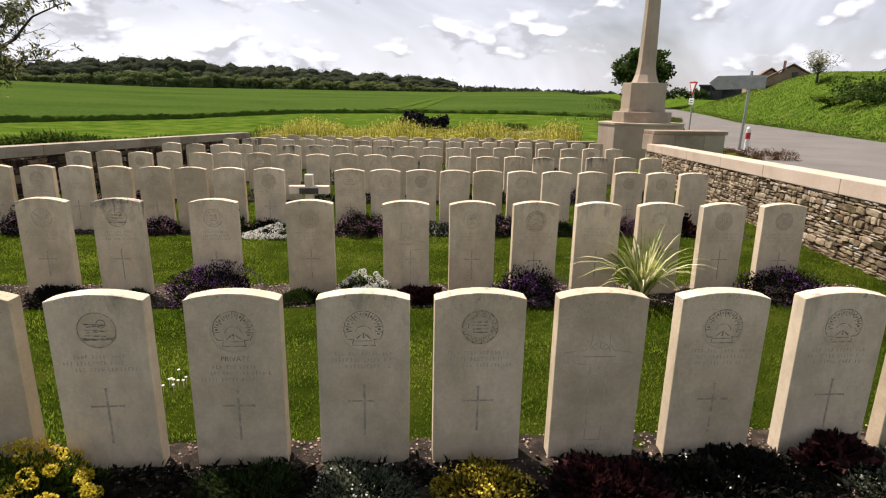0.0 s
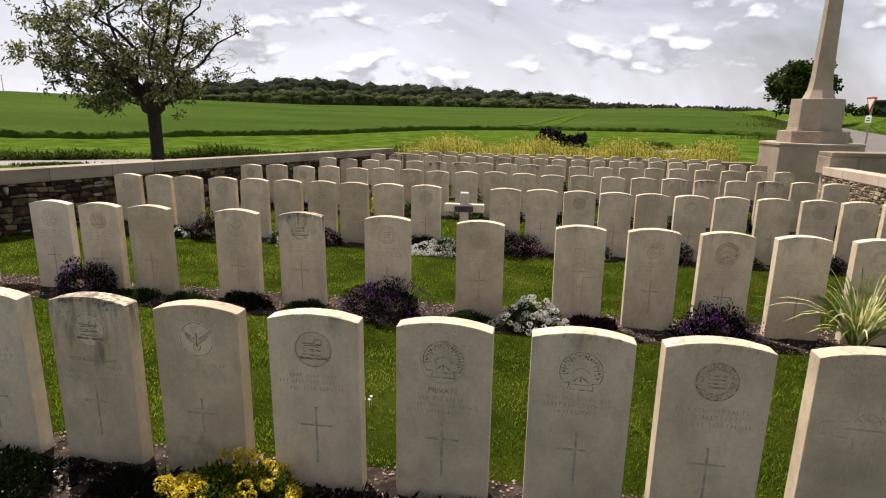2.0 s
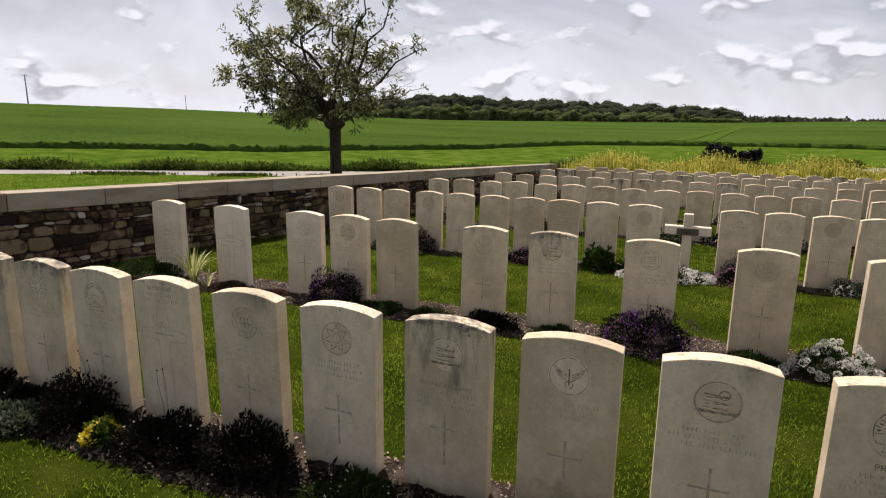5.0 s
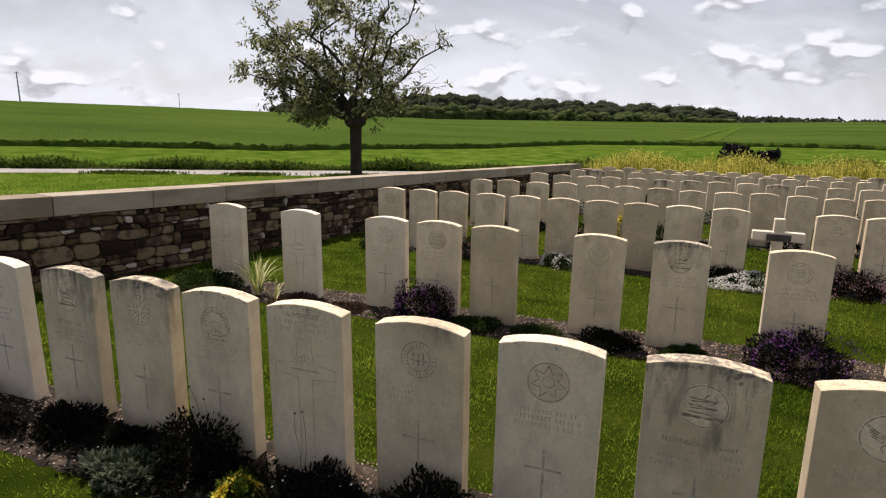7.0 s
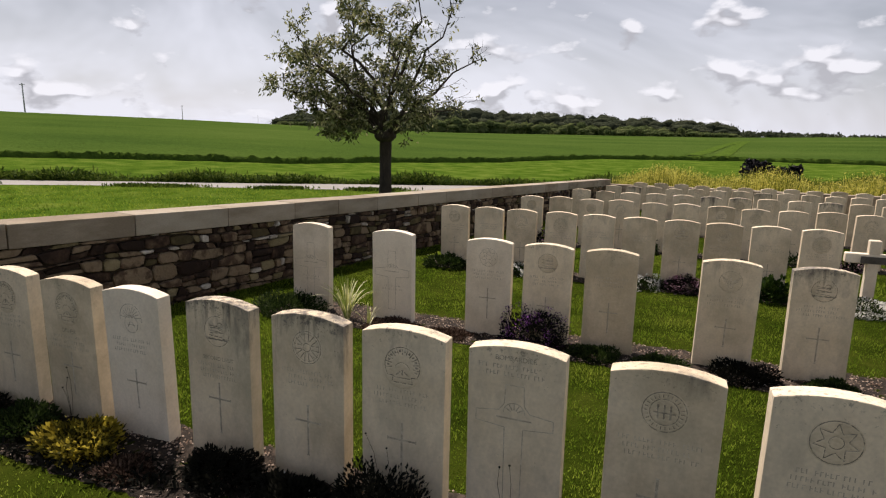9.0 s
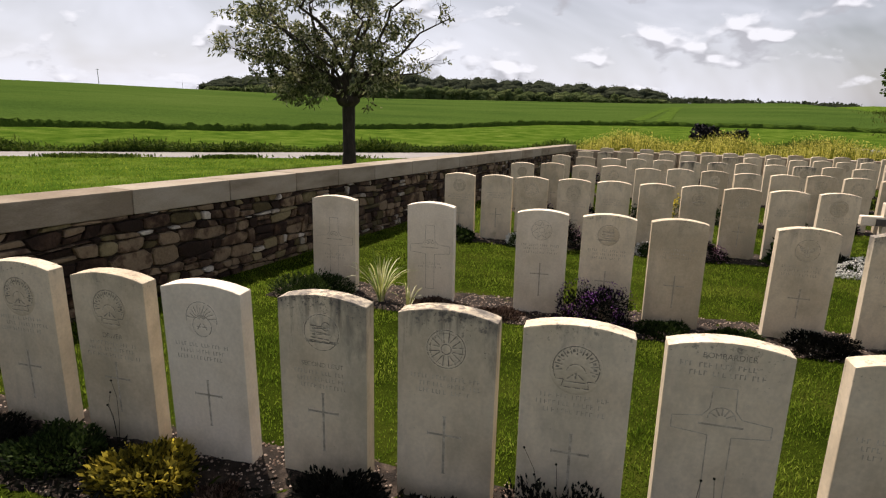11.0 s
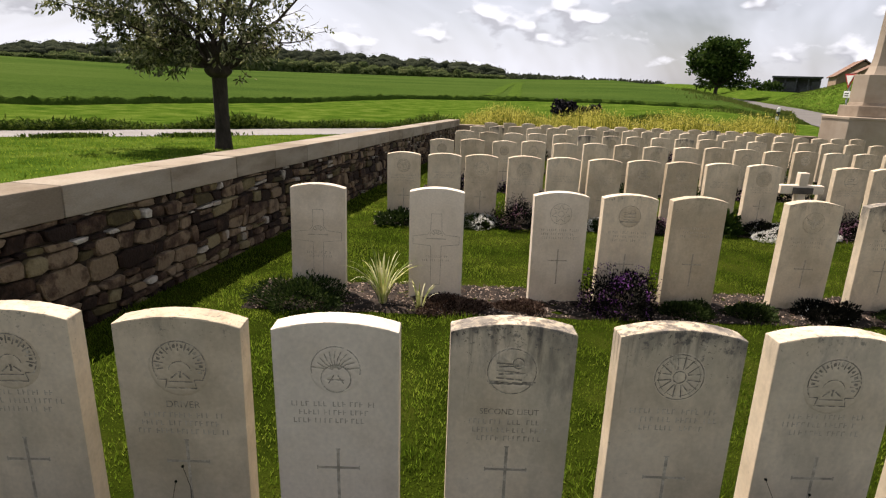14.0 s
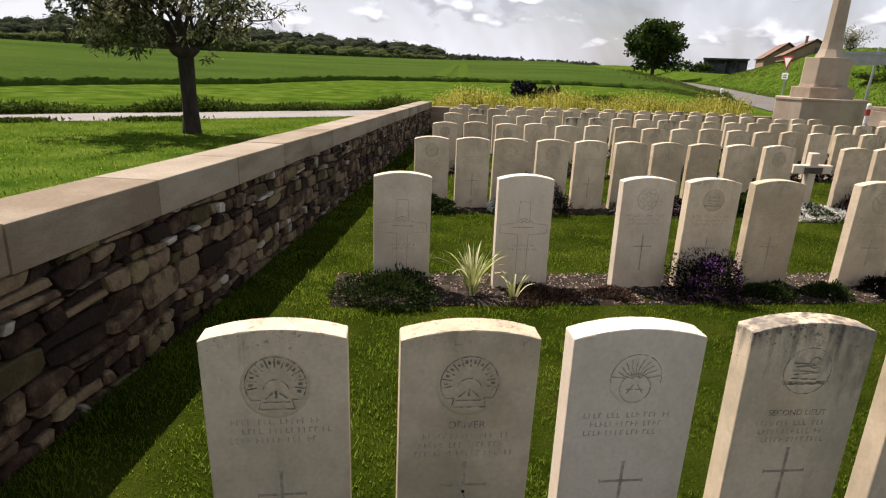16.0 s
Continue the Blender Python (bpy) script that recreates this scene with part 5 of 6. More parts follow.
def house(az, r, wide, deep, e_eave, e_top, label, chimney):
    a = radians(az)
    x, y = 6.93 + r * math.sin(a), -2.3 + r * math.cos(a)
    ze, zt = 1.6 + r * math.tan(radians(e_eave)), 1.6 + r * math.tan(radians(e_top))
    z0 = hz(x, y) - 1.0
    t = thing("house", x, y, z0, label, "house", "houses", rz=-az + 6)
    bm = bmesh.new()
    he, ht = ze - z0, zt - z0
    pts = [(-wide / 2, 0), (wide / 2, 0), (wide / 2, he), (0, ht - 0.12), (-wide / 2, he)]
    f = [bm.verts.new((px, 0, pz)) for px, pz in pts]
    b = [bm.verts.new((px, deep, pz)) for px, pz in pts]
    bm.faces.new(f)
    bm.faces.new(b[::-1])
    for i in range(5):
        bm.faces.new((f[i], f[(i + 1) % 5], b[(i + 1) % 5], b[i]))
    bmesh.ops.recalc_face_normals(bm, faces=bm.faces)
    part("wall", bm, M["brick"], t)
    for s in (-1, 1):
        bm = bmesh.new()
        ln = math.hypot(wide / 2 + 0.3, ht - he) + 0.1
        box(bm, ln, deep + 0.6, 0.14, 0, deep / 2, 0)
        ob = part("roof", bm, M["roof"], t)
        ob.matrix_basis = pose(s * (wide / 4 + 0.1), 0, (he + ht) / 2 - 0.02, 0, s * math.degrees(math.atan2(ht - he, wide / 2)), 0)
    if chimney:
        bm = bmesh.new()
        box(bm, 0.32, 0.32, 1.3, -wide * 0.12, deep * 0.3, ht - 0.6)
        part("chimney", bm, M["brick"], t)
    bm = bmesh.new()
    box(bm, 0.7, 0.08, 0.9, 0.3, -0.03, he + 0.15)
    part("window", bm, M["glass"], t)


house(33.9, 92, 6.6, 9, 1.9, 3.12, "brick house gable with a clay tile roof", True)
house(32.35, 104, 6.0, 9, 1.6, 2.82, "low brick house with a brown tile roof", False)
house(41.0, 95, 8.0, 9, 1.8, 3.2, "house with a grey roof behind the bank", False)

sx, sy = 79.0, 129.0
sz = hz(sx, sy)
sh = thing("roadside_shelter", sx, sy, sz, "flat-roofed dark shelter with pale side panels by the road", "shelter", rz=-29)
bm = bmesh.new()
box(bm, 9.5, 4.5, 0.35, 0, 0, 3.0, 0.03)
part("roof", bm, M["slate"], sh)
bm = bmesh.new()
box(bm, 9.2, 0.15, 3.0, 0, 2.0, 0)
part("back_wall", bm, M["slate"], sh)
for k in range(5):
    bm = bmesh.new()
    box(bm, 0.16, 0.16, 3.0, -4.4 + 2.2 * k, -2.0, 0, 0.02)
    part("post", bm, M["slate"], sh)
for k, (px, w, h, mt) in enumerate(((-5.6, 1.6, 1.5, "zinc"), (-3.4, 2.2, 1.7, "zinc"), (-0.9, 2.0, 2.0, "slate"), (1.8, 1.8, 1.1, "slate"), (3.6, 1.2, 2.2, "slate"))):
    bm = bmesh.new()
    box(bm, w, 0.12, h, px, -1.4, 0.1, 0.02)
    part("panel", bm, M[mt], sh)
bm = bmesh.new()
prism(bm, octagon(0.25), 0, 0.9, octagon(0.05))
t = thing("traffic_cone", sx + 3.2, sy - 3.4, hz(sx + 3.2, sy - 3.4), "orange-red traffic cone beside the road", "cone")
part("cone", bm, M["red_paint"], t)
hd = thing("roadside_hedge", 66.0, 128.0, hz(66, 128), "dark clipped hedge beyond the road", "hedge")
c = np.stack([np.linspace(-8, 9, 30), rng.normal(0, .4, 30), rng.uniform(0.5, 1.9, 30)], 1)
part("foliage", quads("foliage", clumps(c, 0.9, 0.8, 60, 0.5, rng)), M["leaf_dark"], hd)

# ---------------------------------------------------------------- roadside signs


def from_start(az, d):
    return 6.93 + d * math.sin(radians(az)), -2.3 + d * math.cos(radians(az))


x, y = from_start(30.55, 29.3)
z = hz(x, y)
ds = thing("direction_sign", x, y, z, "grey metal back of an arrow-shaped direction sign on a post", "road sign", rz=-30)
bm = bmesh.new()
tube(bm, [(0.12, 0, -0.2), (0.2, 0, 3.42)], [0.06, 0.055], 10)
part("post", bm, M["zinc"], ds)
bm = bmesh.new()
prof = [(-1.45, 2.92), (-1.12, 2.63), (0.80, 2.70), (0.80, 3.26), (-1.12, 3.22)]
f = [bm.verts.new((px, -0.07, pz)) for px, pz in prof]
b = [bm.verts.new((px, -0.11, pz)) for px, pz in prof]
bm.faces.new(f), bm.faces.new(b[::-1])
for i in range(5):
    bm.faces.new((f[i], b[i], b[(i + 1) % 5], f[(i + 1) % 5]))
bmesh.ops.recalc_face_normals(bm, faces=bm.faces)
part("sign_panel", bm, M["zinc"], ds)
for zz in (2.82, 3.10):
    bm = bmesh.new()
    box(bm, 1.7, 0.03, 0.05, -0.15, -0.13, zz)
    part("stiffener", bm, M["zinc"], ds)

x, y = from_start(26.55, 36)
z = hz(x, y)
ys = thing("give_way_sign", x, y, z, "red and white triangular give-way sign on a grey post", "road sign", rz=-84)
bm = bmesh.new()
tube(bm, [(0, 0, -0.2), (0, 0, 3.2)], [0.045, 0.045], 8)
part("post", bm, M["zinc"], ys)
for nm, s, yo, mt in (("border", 0.50, -0.06, "red_paint"), ("face", 0.33, -0.08, "white_paint")):
    bm = bmesh.new()
    prism(bm, [(s * 0.9 * math.cos(radians(a)), s * math.sin(radians(a))) for a in (30, 150, 270)], 0, 0.02)
    bm.transform(pose(0, yo, 2.92, 90, 0, 0))
    part(nm, bm, M[mt], ys)
bm = bmesh.new()
box(bm, 0.44, 0.02, 0.34, 0, -0.06, 1.95, 0.004)
part("distance_plate", bm, M["white_paint"], ys, "small white plate under the triangle")
for k in range(2):
    bm = bmesh.new()
    box(bm, 0.26, 0.006, 0.05, 0, -0.075, 2.03 + 0.12 * k)
    part("lettering_bar", bm, M["black_paint"], ys)


def bollard(x, y, band, label):
    t = thing("marker_post", x, y, hz(x, y), label, "marker post", "roadside marker posts")
    bm = bmesh.new()
    tube(bm, [(0, 0, -0.1), (0, 0, 0.98), (0, 0, 1.06)], [0.10, 0.10, 0.05], 12)
    part("post", bm, M["white_paint"], t)
    bm = bmesh.new()
    tube(bm, [(0, 0, 0.52), (0, 0, 0.80)], [0.106, 0.106], 12)
    part("band", bm, M[band], t, "coloured reflector band")


bx, by = from_start(31.35, 29.6)
bollard(bx, by, "red_paint", "white roadside marker post with a red band")
bollard(21.4, 33.2, "black_paint", "white roadside marker post with a black band")

# ---------------------------------------------------------------- beds, plants and grass of the plot


def bed(y0, y1, x0, x1, name="flower_bed"):
    """A strip of dark gravelly soil with crumbs and pebbles."""
    nr = np.random.default_rng(int(y0 * 10) + 50)
    xs, ys = np.arange(x0, x1 + 0.01, 0.05 if y0 < 5 else 0.12), np.linspace(y0, y1, 15)
    X, Y = np.meshgrid(xs, ys)
    Y = Y + np.where((np.arange(15) == 0) | (np.arange(15) == 14), 1, 0)[:, None] * nr.normal(0, 0.015, X.shape)
    edge = np.minimum(np.abs(np.arange(15) - 0), np.abs(np.arange(15) - 14))
    Z = height(X, Y) + 0.022 + np.where(edge == 0, -0.03, 0.006)[:, None] + nr.normal(0, 0.006, X.shape) * (edge > 0)[:, None]
    I = np.arange(X.size).reshape(X.shape)
    me = bpy.data.meshes.new(name)
    me.from_pydata(np.stack([X, Y, Z], -1).reshape(-1, 3).tolist(), [], np.stack([I[:-1, :-1], I[:-1, 1:], I[1:, 1:], I[1:, :-1]], -1).reshape(-1, 4).tolist())
    b = tagged(part(name, me, M["soil"], smooth=True), "strip of dark gravelly flower bed soil", "flower bed", kind="structure")
    # crumbs and pebbles
    n = int((x1 - x0) * (900 if y0 < 0 else 1000 if y0 < 3 else 200))
    px, py = nr.uniform(x0, x1, n), nr.uniform(y0 + 0.03, y1 - 0.02, n)
    s = nr.uniform(0.003, 0.009, n)
    C = np.stack([px, py, height(px, py) + 0.03], 1)
    oct_v = np.array([(1, 0, 0), (0, 1, 0), (-1, 0, 0), (0, -1, 0), (0, 0, 0.8), (0, 0, -0.8)], float)
    V = (C[:, None] + oct_v[None] * s[:, None, None] * nr.uniform(0.7, 1.3, (n, 6, 1))).reshape(-1, 3)
    tri = np.array([(0, 1, 4), (1, 2, 4), (2, 3, 4), (3, 0, 4), (1, 0, 5), (2, 1, 5), (3, 2, 5), (0, 3, 5)])
    F = (np.arange(n)[:, None, None] * 6 + tri[None]).reshape(-1, 3)
    me = bpy.data.meshes.new("pebbles")
    me.from_pydata(V.tolist(), [], F.tolist())
    tagged(part("pebbles", me, M["pebble"], b), kind="stuff")


BEDS = [(-0.50, 0.13, -0.25, 11.0), (1.95, 2.66, 0.15, 11.2), (4.72, 5.36, 0.72, 11.5), (7.42, 8.05, 1.2, 11.7), (10.15, 10.8, 1.65, 12.2), (12.95, 13.6, 2.1, 12.6), (15.6, 16.2, 2.6, 12.9)]
for y0, y1, x0, x1 in BEDS:
    bed(y0, y1, x0, x1)


def dome(nr, n, r, h, lo=0.3):
    """Points and outward ways on an uneven mound."""
    D = nr.normal(size=(n, 3))
    D[:, 2] = np.abs(D[:, 2])
    D /= np.linalg.norm(D, axis=1, keepdims=True)
    az = np.arctan2(D[:, 1], D[:, 0])
    lump = 1 + 0.16 * np.sin(3 * az + nr.uniform(0, 6)) + 0.10 * np.sin(5 * az + nr.uniform(0, 6)) + 0.10 * np.sin(7 * D[:, 2] + nr.uniform(0, 6))
    rad = nr.uniform(lo, 1.0, n) ** 0.4 * lump
    return D * rad[:, None] * np.array([r, r, h]), D


def mound(x, y, r, h, green, bloom=None, share=0.4, label="", name="bush", cat="bush", n=None, leaf_l=0.024, leaf_w=0.010, bl=0.012, spiky=0.5, squash=0.75, heads=0, head=0.030):
    nr = np.random.default_rng(int(x * 1000 + y * 77) % 99991)
    if 1 < y < 3:
        r, h = (r, h * 1.25) if bloom or h > 0.14 else (r * 0.9, h * 0.7)
    if y < 0:
        r, h, y = r * 0.9, h * 0.68, y - 0.02
    t = thing(name, x, y, hz(x, y) + 0.02, label, cat)
    n = n or int(1800 + 15000 * r * r * 2)
    P, D = dome(nr, n, r * (0.86 if heads else 1.0), h * (0.86 if heads else 1.0))
    P[:, 1] *= squash
    D2 = D + nr.normal(0, spiky, D.shape) + np.array([0, 0, 0.35])
    tagged(part("foliage", quads("foliage", leaves(P, D2, nr.uniform(0.6, 1.4, n) * leaf_l, leaf_w, nr)), M[green], t), kind="stuff")
    if bloom:
        if heads:      # blooms gathered in round heads
            C, _ = dome(nr, heads, r * 1.0, h * 1.05, 0.85)
            per = 90
            E = nr.normal(size=(heads * per, 3))
            E /= np.linalg.norm(E, axis=1, keepdims=True)
            size = np.repeat(nr.uniform(0.6, 1.2, heads), per)[:, None]
            P = np.repeat(C, per, 0) * np.array([1, squash, 1]) + E * size * np.array([head, head, head * 0.87])
            tagged(part("blossom", quads("blossom", leaves(P, E + nr.normal(0, 0.4, E.shape), bl * 0.75, bl * 0.7, nr)), M[bloom], t), kind="stuff")
            return t
        k = int(n * share)
        P, D = dome(nr, k, r * 1.04, h * 1.08, 0.8)
        P[:, 1] *= squash
        # blooms sit in patches
        keep = np.sin(P[:, 0] * 31 + x) + np.sin(P[:, 1] * 37) + nr.normal(0, 0.6, k) > -0.4
        P, D = P[keep], D[keep]
        tagged(part("blossom", quads("blossom", leaves(P, D * 0.4 + nr.normal(0, 0.8, P.shape), nr.uniform(0.7, 1.3, len(P)) * bl, bl * 0.9, nr)), M[bloom], t), kind="stuff")
    return t


def strap_plant(x, y, n, long, label, spread_=0.6):
    """A tuft of long arching striped leaves."""
    nr = np.random.default_rng(int(x * 100))
    t = thing("variegated_grass", x, y, hz(x, y) + 0.02, label, "ornamental grass", "striped grass tufts")
    for k in range(n):
        a, lean = nr.uniform(0, 6.28), nr.uniform(0.05, spread_) ** 0.8
        L = long * nr.uniform(0.6, 1.05)
        segs = 6
        c = np.array([math.cos(a), math.sin(a)])
        s = np.array([-c[1], c[0]])
        pts, w = [], 0.0095 * (1 + 0.6 * (long > 0.6)) * nr.uniform(0.7, 1.25)
        for i in range(segs + 1):
            u = i / segs
            out = 0.02 + L * lean * u ** 1.5
            up = L * (u - lean * 0.75 * u ** 2.6)
            ww = w * (1 - u) ** 0.6
            p = np.array([c[0] * out, c[1] * out, up])
            pts.append((p - np.array([s[0], s[1], 0]) * ww, p + np.array([s[0], s[1], 0]) * ww))
        V = [[pts[i][0], pts[i][1], pts[i + 1][1], pts[i + 1][0]] for i in range(segs)]
        me = quads("blade", V)
        bm = bmesh.new()
        bm.from_mesh(me)
        bmesh.ops.remove_doubles(bm, verts=bm.verts[:], dist=0.0004)
        bpy.data.meshes.remove(me)
        part("blade", bm, M["stripe_leaf"], t)
    return t


def seed_stems(x, y, n, label):
    """Thin bent stems with dark seed heads."""
    g = random.Random(int(x * 50))
    t = thing("seed_stems", x, y, hz(x, y) + 0.02, label, "plant")
    for k in range(n):
        e = Vector((g.uniform(-.12, .12), g.uniform(-.05, .02), g.uniform(0.16, 0.34)))
        bm = bmesh.new()
        pts = [Vector((e.x * 0.3, e.y * 0.2, 0)), e * 0.35 + Vector((g.uniform(-.02, .02), 0, 0.01)), e * 0.75 + Vector((g.uniform(-.025, .025), 0, 0.0)), e]
        tube(bm, pts, [0.0011, 0.0010, 0.0009, 0.0008], 5)
        st = part("stem", bm, M["purple_leaf"], t)
        bm = bmesh.new()
        bmesh.ops.create_icosphere(bm, subdivisions=1, radius=0.005)
        bmesh.ops.translate(bm, verts=bm.verts[:], vec=e)
        part("seed_head", bm, M["purple_leaf"], st)


# front bed
mound(5.42, -0.27, 0.33, 0.27, "weed", "yellow_fl", 0.8, "mound of bright yellow alyssum in the front bed", "alyssum", "flowers", bl=0.014, heads=110, head=0.025)
mound(7.25, -0.30, 0.22, 0.13, "mustard", "yellow_fl", 0.35, "small yellow-green stonecrop in the front bed", "stonecrop", "flowers")
mound(7.78, -0.30, 0.23, 0.10, "red_leaf", None, 0, "low dark red leafy plant in the front bed", "red_plant", "plant", leaf_l=0.05, leaf_w=0.032)
mound(6.75, -0.27, 0.22, 0.12, "grey_leaf", "white_fl", 0.05, "grey-green cushion plant in the front bed", "cushion_plant", "plant")
mound(6.30, -0.25, 0.24, 0.09, "green_leaf", None, 0, "low dark cushion plant in the front bed", "cushion_plant", "plant")
mound(8.35, -0.25, 0.27, 0.12, "purple_leaf", "white_fl", 0.03, "dark plant with scattered pale flowers in the front bed", "cushion_plant", "plant", leaf_l=0.03, leaf_w=0.02)
mound(8.85, -0.18, 0.15, 0.20, "red_leaf", None, 0, "dark leafy plant against a headstone in the front bed", "leafy_plant", "plant", leaf_l=0.05, leaf_w=0.035, n=700)
mound(9.05, -0.32, 0.28, 0.12, "grey_leaf", "white_fl", 0.06, "grey-green cushion plant in the front bed", "cushion_plant", "plant")
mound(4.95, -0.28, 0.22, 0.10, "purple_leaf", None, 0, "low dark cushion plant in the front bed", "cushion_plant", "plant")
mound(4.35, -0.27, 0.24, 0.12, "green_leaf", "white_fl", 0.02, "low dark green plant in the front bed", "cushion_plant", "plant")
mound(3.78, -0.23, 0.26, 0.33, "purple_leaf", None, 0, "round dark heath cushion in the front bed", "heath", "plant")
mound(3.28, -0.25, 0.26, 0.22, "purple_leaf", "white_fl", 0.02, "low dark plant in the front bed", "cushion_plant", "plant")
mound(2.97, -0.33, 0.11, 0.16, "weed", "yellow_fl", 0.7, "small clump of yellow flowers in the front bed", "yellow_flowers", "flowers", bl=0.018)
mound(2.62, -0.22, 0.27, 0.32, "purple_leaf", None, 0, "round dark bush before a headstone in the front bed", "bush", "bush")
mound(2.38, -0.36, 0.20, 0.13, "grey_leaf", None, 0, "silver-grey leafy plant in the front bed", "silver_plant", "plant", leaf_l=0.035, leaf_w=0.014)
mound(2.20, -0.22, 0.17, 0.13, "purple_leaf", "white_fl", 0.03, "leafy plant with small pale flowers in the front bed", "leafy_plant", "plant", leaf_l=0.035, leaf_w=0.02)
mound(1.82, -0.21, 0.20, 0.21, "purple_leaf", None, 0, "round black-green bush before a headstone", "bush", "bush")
mound(1.38, -0.33, 0.15, 0.08, "brown_leaf", None, 0, "low dry brown plant in the front bed", "dry_plant", "plant")
mound(1.02, -0.28, 0.23, 0.19, "mustard", "yellow_fl", 0.10, "yellowing bush in the front bed", "yellow_bush", "bush", leaf_l=0.035, leaf_w=0.018)
mound(0.55, -0.25, 0.26, 0.17, "green_leaf", None, 0, "dark green cushion before a headstone", "cushion_plant", "plant")
mound(0.12, -0.27, 0.24, 0.14, "purple_leaf", None, 0, "dark low bush before a headstone", "bush", "bush")
seed_stems(2.60, -0.10, 5, "thin dark seed stems before a headstone")
seed_stems(0.68, -0.09, 3, "thin dark seed stems before a headstone")
seed_stems(3.10, -0.09, 2, "thin dark seed stems before a headstone")

# tangled ground cover of the front bed, in patches; near-black leaves deepen the headstones' shade
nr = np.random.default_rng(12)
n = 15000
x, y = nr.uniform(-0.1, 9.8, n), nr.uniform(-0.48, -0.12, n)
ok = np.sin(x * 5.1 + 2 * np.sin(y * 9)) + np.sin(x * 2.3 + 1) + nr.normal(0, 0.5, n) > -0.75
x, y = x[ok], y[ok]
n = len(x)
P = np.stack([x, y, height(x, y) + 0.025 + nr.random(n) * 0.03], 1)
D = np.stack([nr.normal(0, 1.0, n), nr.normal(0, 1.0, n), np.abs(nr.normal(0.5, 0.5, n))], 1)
tagged(part("ground_cover", quads("ground_cover", leaves(P, D, nr.uniform(0.02, 0.06, n), 0.016, nr)), M["purple_leaf"]), "tangled ground cover in the front bed, blackened to deepen its shade", "plants", kind="stuff")

# second bed
mound(0.52, 2.10, 0.31, 0.15, "green_leaf", None, 0, "wide low dark green cushion before a headstone", "cushion_plant", "plant", leaf_l=0.03)
strap_plant(1.08, 2.16, 52, 0.50, "tuft of striped yellow-green grass between headstones")
strap_plant(1.34, 2.06, 9, 0.27, "small tuft of withered cream leaves in the bed", 0.85)
mound(1.55, 2.12, 0.27, 0.08, "brown_leaf", None, 0, "low dry brown plant in the bed", "dry_plant", "plant")
mound(2.05, 2.15, 0.20, 0.05, "brown_leaf", None, 0, "thin dry brown ground cover in the bed", "dry_plant", "plant")
mound(2.74, 2.13, 0.27, 0.23, "purple_leaf", "purple", 0.45, "round purple flowering heath bush", "heath_bush", "bush")
mound(3.22, 2.13, 0.20, 0.13, "green_leaf", None, 0, "dark green cushion plant in the bed", "cushion_plant", "plant")
mound(3.68, 2.14, 0.19, 0.12, "green_leaf", None, 0, "small green cushion plant in the bed", "cushion_plant", "plant")
mound(4.20, 2.14, 0.22, 0.09, "purple_leaf", "white_fl", 0.02, "low dark plant in the bed", "cushion_plant", "plant")
mound(4.75, 2.15, 0.20, 0.10, "green_leaf", None, 0, "low green plant in the bed", "cushion_plant", "plant")
mound(5.42, 2.13, 0.32, 0.24, "purple_leaf", "purple", 0.6, "round purple flowering heath bush", "heath_bush", "bush")
mound(6.10, 2.14, 0.19, 0.13, "green_leaf", None, 0, "green cushion plant in the bed", "cushion_plant", "plant")
mound(6.58, 2.14, 0.25, 0.18, "green_leaf", "white_fl", 0.55, "white flowering candytuft mound", "candytuft", "flowers", bl=0.013, heads=85, head=0.020)
mound(7.05, 2.14, 0.19, 0.13, "red_leaf", None, 0, "dark red leafy plant in the bed", "red_plant", "plant", leaf_l=0.04, leaf_w=0.026)
mound(7.97, 2.12, 0.28, 0.20, "purple_leaf", "purple", 0.6, "round purple flowering heath bush", "heath_bush", "bush")
strap_plant(8.88, 2.05, 110, 0.80, "large tuft of striped yellow-green grass before a headstone", 0.82)
mound(10.15, 2.14, 0.36, 0.21, "purple_leaf", "purple", 0.25, "wide dark heath bush before a headstone", "heath_bush", "bush")
mound(9.45, 2.16, 0.18, 0.10, "green_leaf", None, 0, "green cushion plant in the bed", "cushion_plant", "plant")
# third bed
mound(1.02, 4.80, 0.28, 0.16, "green_leaf", "white_fl", 0.06, "leafy green plant with white specks", "leafy_plant", "plant", leaf_l=0.045, leaf_w=0.025, n=1300)
mound(1.93, 4.83, 0.25, 0.13, "green_leaf", "white_fl", 0.5, "white flowering cushion in the third bed", "white_flowers", "flowers", bl=0.02)
mound(2.36, 4.80, 0.27, 0.33, "purple_leaf", "pink", 0.18, "tall dark heath with pink flowers", "heath_bush", "bush")
mound(3.45, 4.84, 0.27, 0.13, "green_leaf", "white_fl", 0.35, "white flowering cushion in the third bed", "white_flowers", "flowers", bl=0.02)
mound(3.92, 4.86, 0.25, 0.18, "purple_leaf", "pink", 0.4, "pink flowering heath in the third bed", "heath_bush", "bush")
mound(4.75, 4.85, 0.20, 0.24, "leaf_dark", None, 0, "dark leafy plant between headstones", "leafy_plant", "plant", leaf_l=0.06, leaf_w=0.035, n=700)
mound(5.20, 4.86, 0.22, 0.17, "purple_leaf", "white_fl", 0.04, "low dark plant in the third bed", "cushion_plant", "plant")
mound(5.50, 4.80, 0.46, 0.13, "green_leaf", "white_fl", 0.9, "white flowering candytuft below the cross marker", "candytuft", "flowers", bl=0.02)
mound(6.38, 4.82, 0.36, 0.24, "purple_leaf", "pink", 0.4, "wide heath with pink and purple flowers", "heath_bush", "bush")
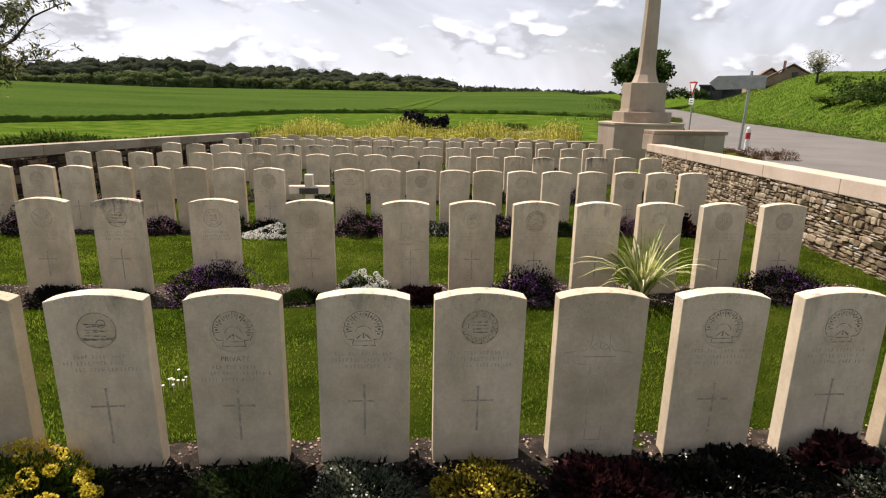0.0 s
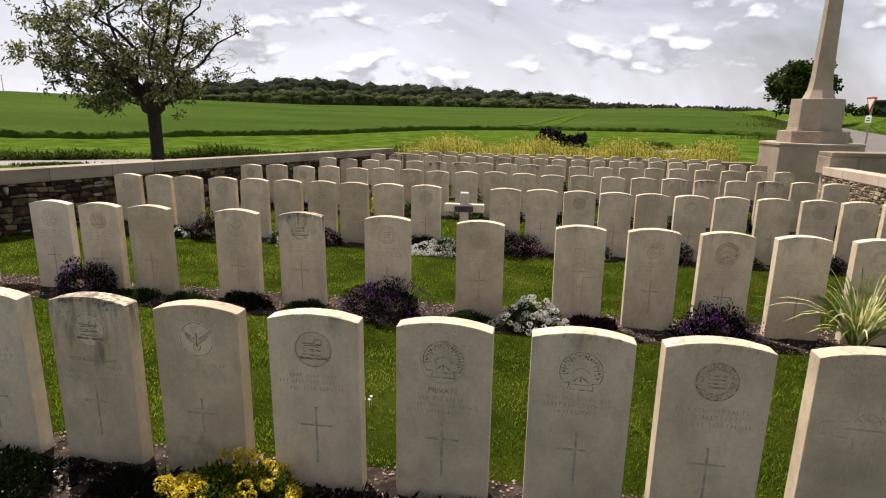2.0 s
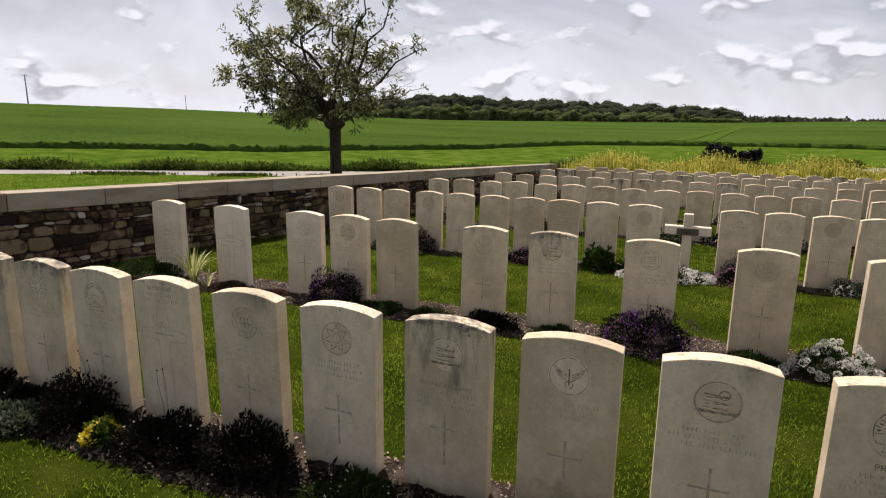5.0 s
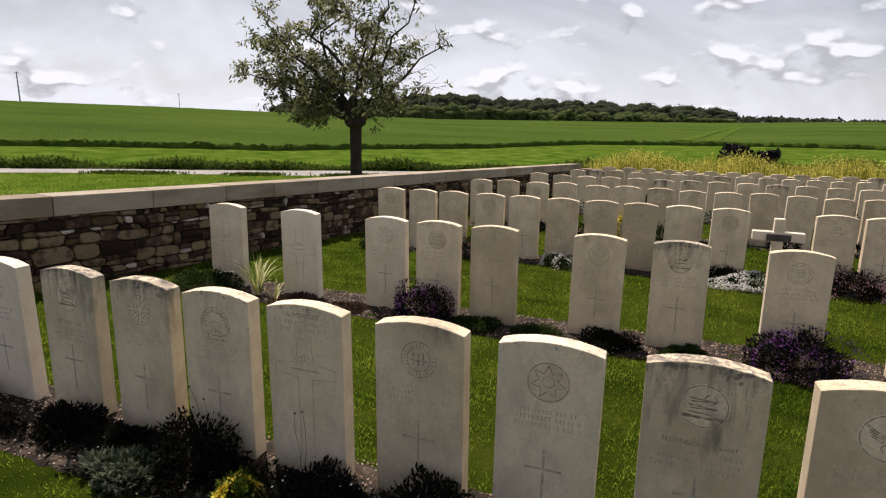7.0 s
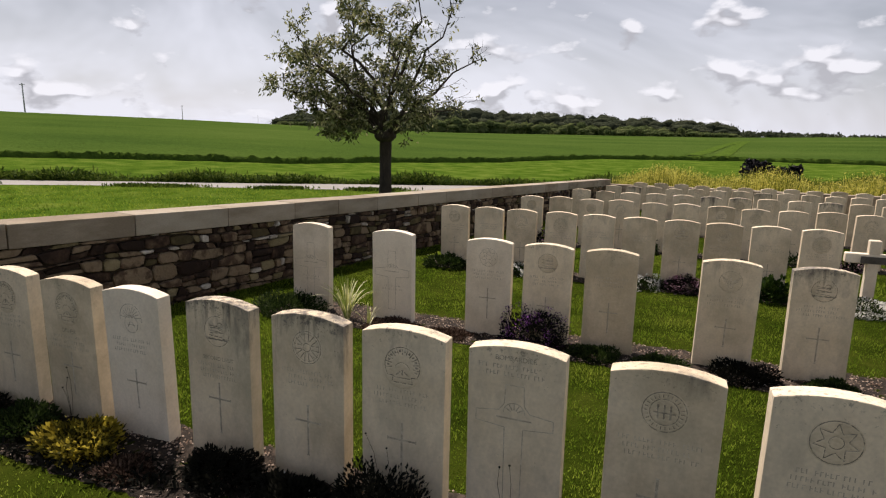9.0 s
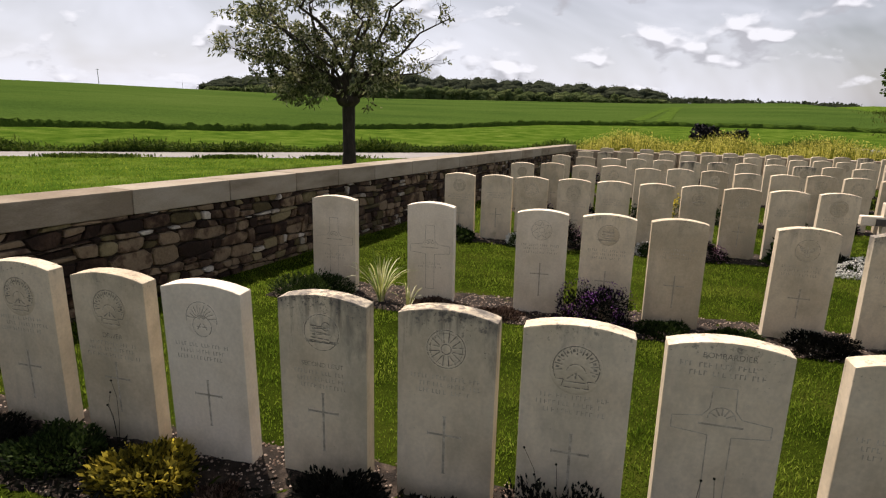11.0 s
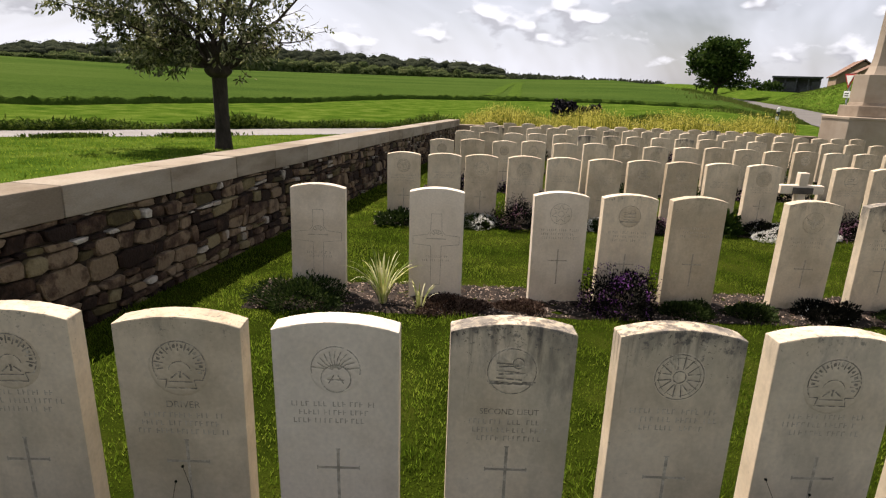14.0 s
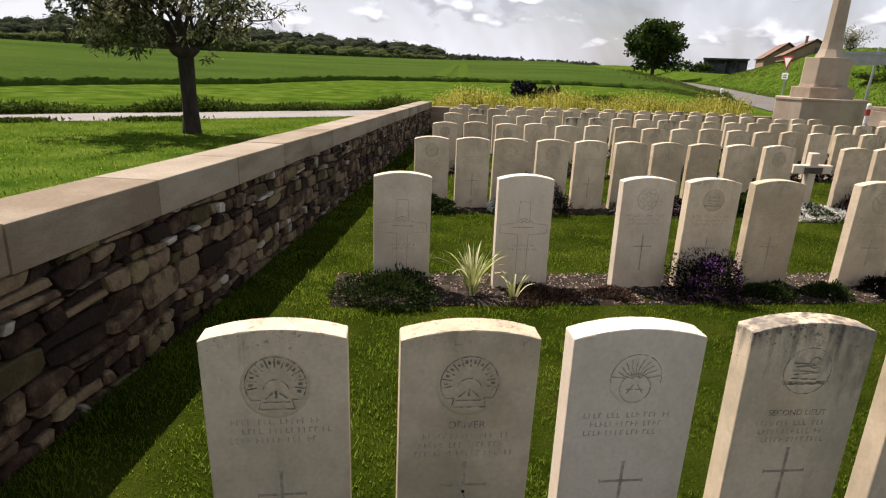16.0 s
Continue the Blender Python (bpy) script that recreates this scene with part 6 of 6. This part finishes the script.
mound(7.35, 4.84, 0.19, 0.15, "grey_leaf", "white_fl", 0.25, "pale flowering cushion in the third bed", "white_flowers", "flowers", bl=0.018)
mound(8.20, 4.86, 0.28, 0.24, "purple_leaf", "pink", 0.35, "heath with pale pink flowers", "heath_bush", "bush")
mound(9.92, 4.87, 0.24, 0.20, "purple_leaf", "pink", 0.6, "bright pink flowering heath", "heath_bush", "bush")
mound(9.0, 4.87, 0.22, 0.16, "green_leaf", None, 0, "dark green cushion in the third bed", "cushion_plant", "plant")
mound(10.6, 4.87, 0.20, 0.22, "red_leaf", None, 0, "dark leafy plant before a headstone", "leafy_plant", "plant", leaf_l=0.06, leaf_w=0.035, n=600)
# farther beds
mound(3.95, 7.50, 0.12, 0.34, "weed", "yellow_fl", 0.9, "upright yellow flowers between headstones", "yellow_flowers", "flowers", bl=0.03, n=500)
g = random.Random(31)
for y in (7.52, 10.24, 13.05):
    x = 1.8 + (y - 7.5) * 0.17
    while x < 11.2:
        k = g.choice(["heath", "green", "white", "pink", "dark"])
        spec = {"heath": ("purple_leaf", "purple", 0.4, "purple flowering heath in the bed", "heath_bush", "bush"), "green": ("green_leaf", None, 0, "green cushion plant in the bed", "cushion_plant", "plant"),
                "white": ("grey_leaf", "white_fl", 0.4, "white flowering cushion in the bed", "white_flowers", "flowers"), "pink": ("purple_leaf", "pink", 0.4, "pink flowering heath in the bed", "heath_bush", "bush"),
                "dark": ("purple_leaf", None, 0, "dark cushion plant in the bed", "cushion_plant", "plant")}[k]
        mound(x, y, g.uniform(0.16, 0.28), g.uniform(0.14, 0.30), *spec[:4], spec[4], spec[5], n=420, leaf_l=0.045, leaf_w=0.022, bl=0.024)
        x += g.uniform(0.7, 1.3)

# heath strip between the wall and the road
for k in range(6):
    s = -1.5 + 0.6 * k
    mound(19.7 + 0.857 * s, 19.0 - 0.515 * s, 0.5, 0.36, "russet", None, 0, "low russet brown heath beside the road", "heath_bush", "bush", n=900, leaf_l=0.06, leaf_w=0.025, bl=0.04)

# band of tall yellow stalks behind the plot
nr = np.random.default_rng(77)
n = 15000
x, y = nr.uniform(2.05, 12.9, n), nr.uniform(17.05, 20.2, n)
x = np.where(x > 12.2, x, x) + (y - 17) * 0.15
ht = nr.uniform(0.8, 1.36, n) * (0.9 + 0.12 * np.sin(x * 2.1) + 0.08 * np.sin(x * 5.3 + y * 3))
P = np.stack([x, y, height(x, y) - 0.05], 1)
V = [leaves(P, np.stack([nr.normal(0, .10, n), nr.normal(0, .10, n), np.ones(n)], 1), ht, 0.022, nr)]
k = 34000
i = nr.integers(0, n, k)
u = nr.uniform(0.35, 1.0, k)
Q = P[i] + np.stack([nr.normal(0, .03, k), nr.normal(0, .03, k), u * ht[i]], 1)
V.append(leaves(Q, np.stack([nr.normal(0, .7, k), nr.normal(0, .7, k), nr.normal(0.5, .5, k)], 1), nr.uniform(0.05, 0.12, k), 0.03, nr))
tagged(part("yellow_stalks", quads("yellow_stalks", np.concatenate(V)), M["yellow_stalk"]), "dense band of tall yellow-green stalks behind the plot", "plants", kind="stuff")

# dark shrubs beyond them
for px, w, h in ((7.35, 0.42, 0.85), (8.45, 0.5, 0.66)):
    z = hz(px, 26.8)
    t = thing("dark_shrub", px, 26.8, z, "low blackish purple-leaved shrub at the field edge", "shrub", "dark shrubs")
    c = np.stack([nr.normal(0, w * 0.5, 20), nr.normal(0, 0.3, 20), 0.25 + nr.uniform(0, 1.0, 20) * h], 1)
    part("foliage", quads("foliage", clumps(c, 0.24, 0.2, 110, 0.14, nr)), M["black_leaf"], t)

# grass blades of the lawn, thickest near the path
nr = np.random.default_rng(41)


def in_bed(x, y):
    m = np.zeros(len(x), bool)
    for y0, y1, x0, x1 in BEDS:
        m |= (x > x0 + 0.01) & (x < x1) & (y > y0 + 0.015) & (y < y1 - 0.015)
    return m


V = []
for y0, y1, per, ln in ((-1.6, -0.45, 3600, 0.036), (0.02, 2.6, 6400, 0.038), (2.6, 5.3, 3600, 0.038), (5.3, 8.0, 1300, 0.045), (8.0, 16.6, 320, 0.045)):
    n = int(13.2 * (y1 - y0) * per)
    x, y = nr.uniform(-0.9, 12.3, n), nr.uniform(y0, y1, n)
    ok = (x > wall_x(y) + 0.02) & (x < rwall_x(y) - 0.02) & ~in_bed(x, y)
    x, y = x[ok], y[ok]
    n = len(x)
    z = height(np.maximum(x, wall_x(y) + 0.7), y) + 0.012
    tuft = 0.78 + 0.45 * np.sin(x * 9 + 2 * np.sin(y * 5)) * np.sin(y * 8 + x * 3) + nr.normal(0, 0.12, n)
    D = np.stack([nr.normal(0, 0.42, n), nr.normal(0, 0.42, n), np.ones(n)], 1)
    V.append(leaves(np.stack([x, y, z], 1), D, np.clip(tuft, 0.35, 1.6) * ln * nr.uniform(0.7, 1.3, n), 0.0046 if y0 < 5 else 0.009, nr))
tagged(part("lawn_grass", quads("lawn_grass", np.concatenate(V)), M["blade"]), "short green grass blades of the lawn", "grass", kind="stuff")

# daisies in the lawn
dz = thing("daisy_patch", 5.68, 0.61, hz(5.68, 0.61) + 0.02, "small cluster of white daisies in the lawn", "flowers")
for k in range(11):
    bm = bmesh.new()
    px, py = nr.normal(0, .07), nr.normal(0, .05)
    tube(bm, [(px, py, 0), (px, py, 0.05)], [0.0015, 0.0015], 4)
    prism(bm, [(px + 0.008 * math.cos(a), py + 0.008 * math.sin(a)) for a in [2 * math.pi * q / 8 for q in range(8)]], 0.05, 0.055)
    part("daisy", bm, M["white_fl"], dz)
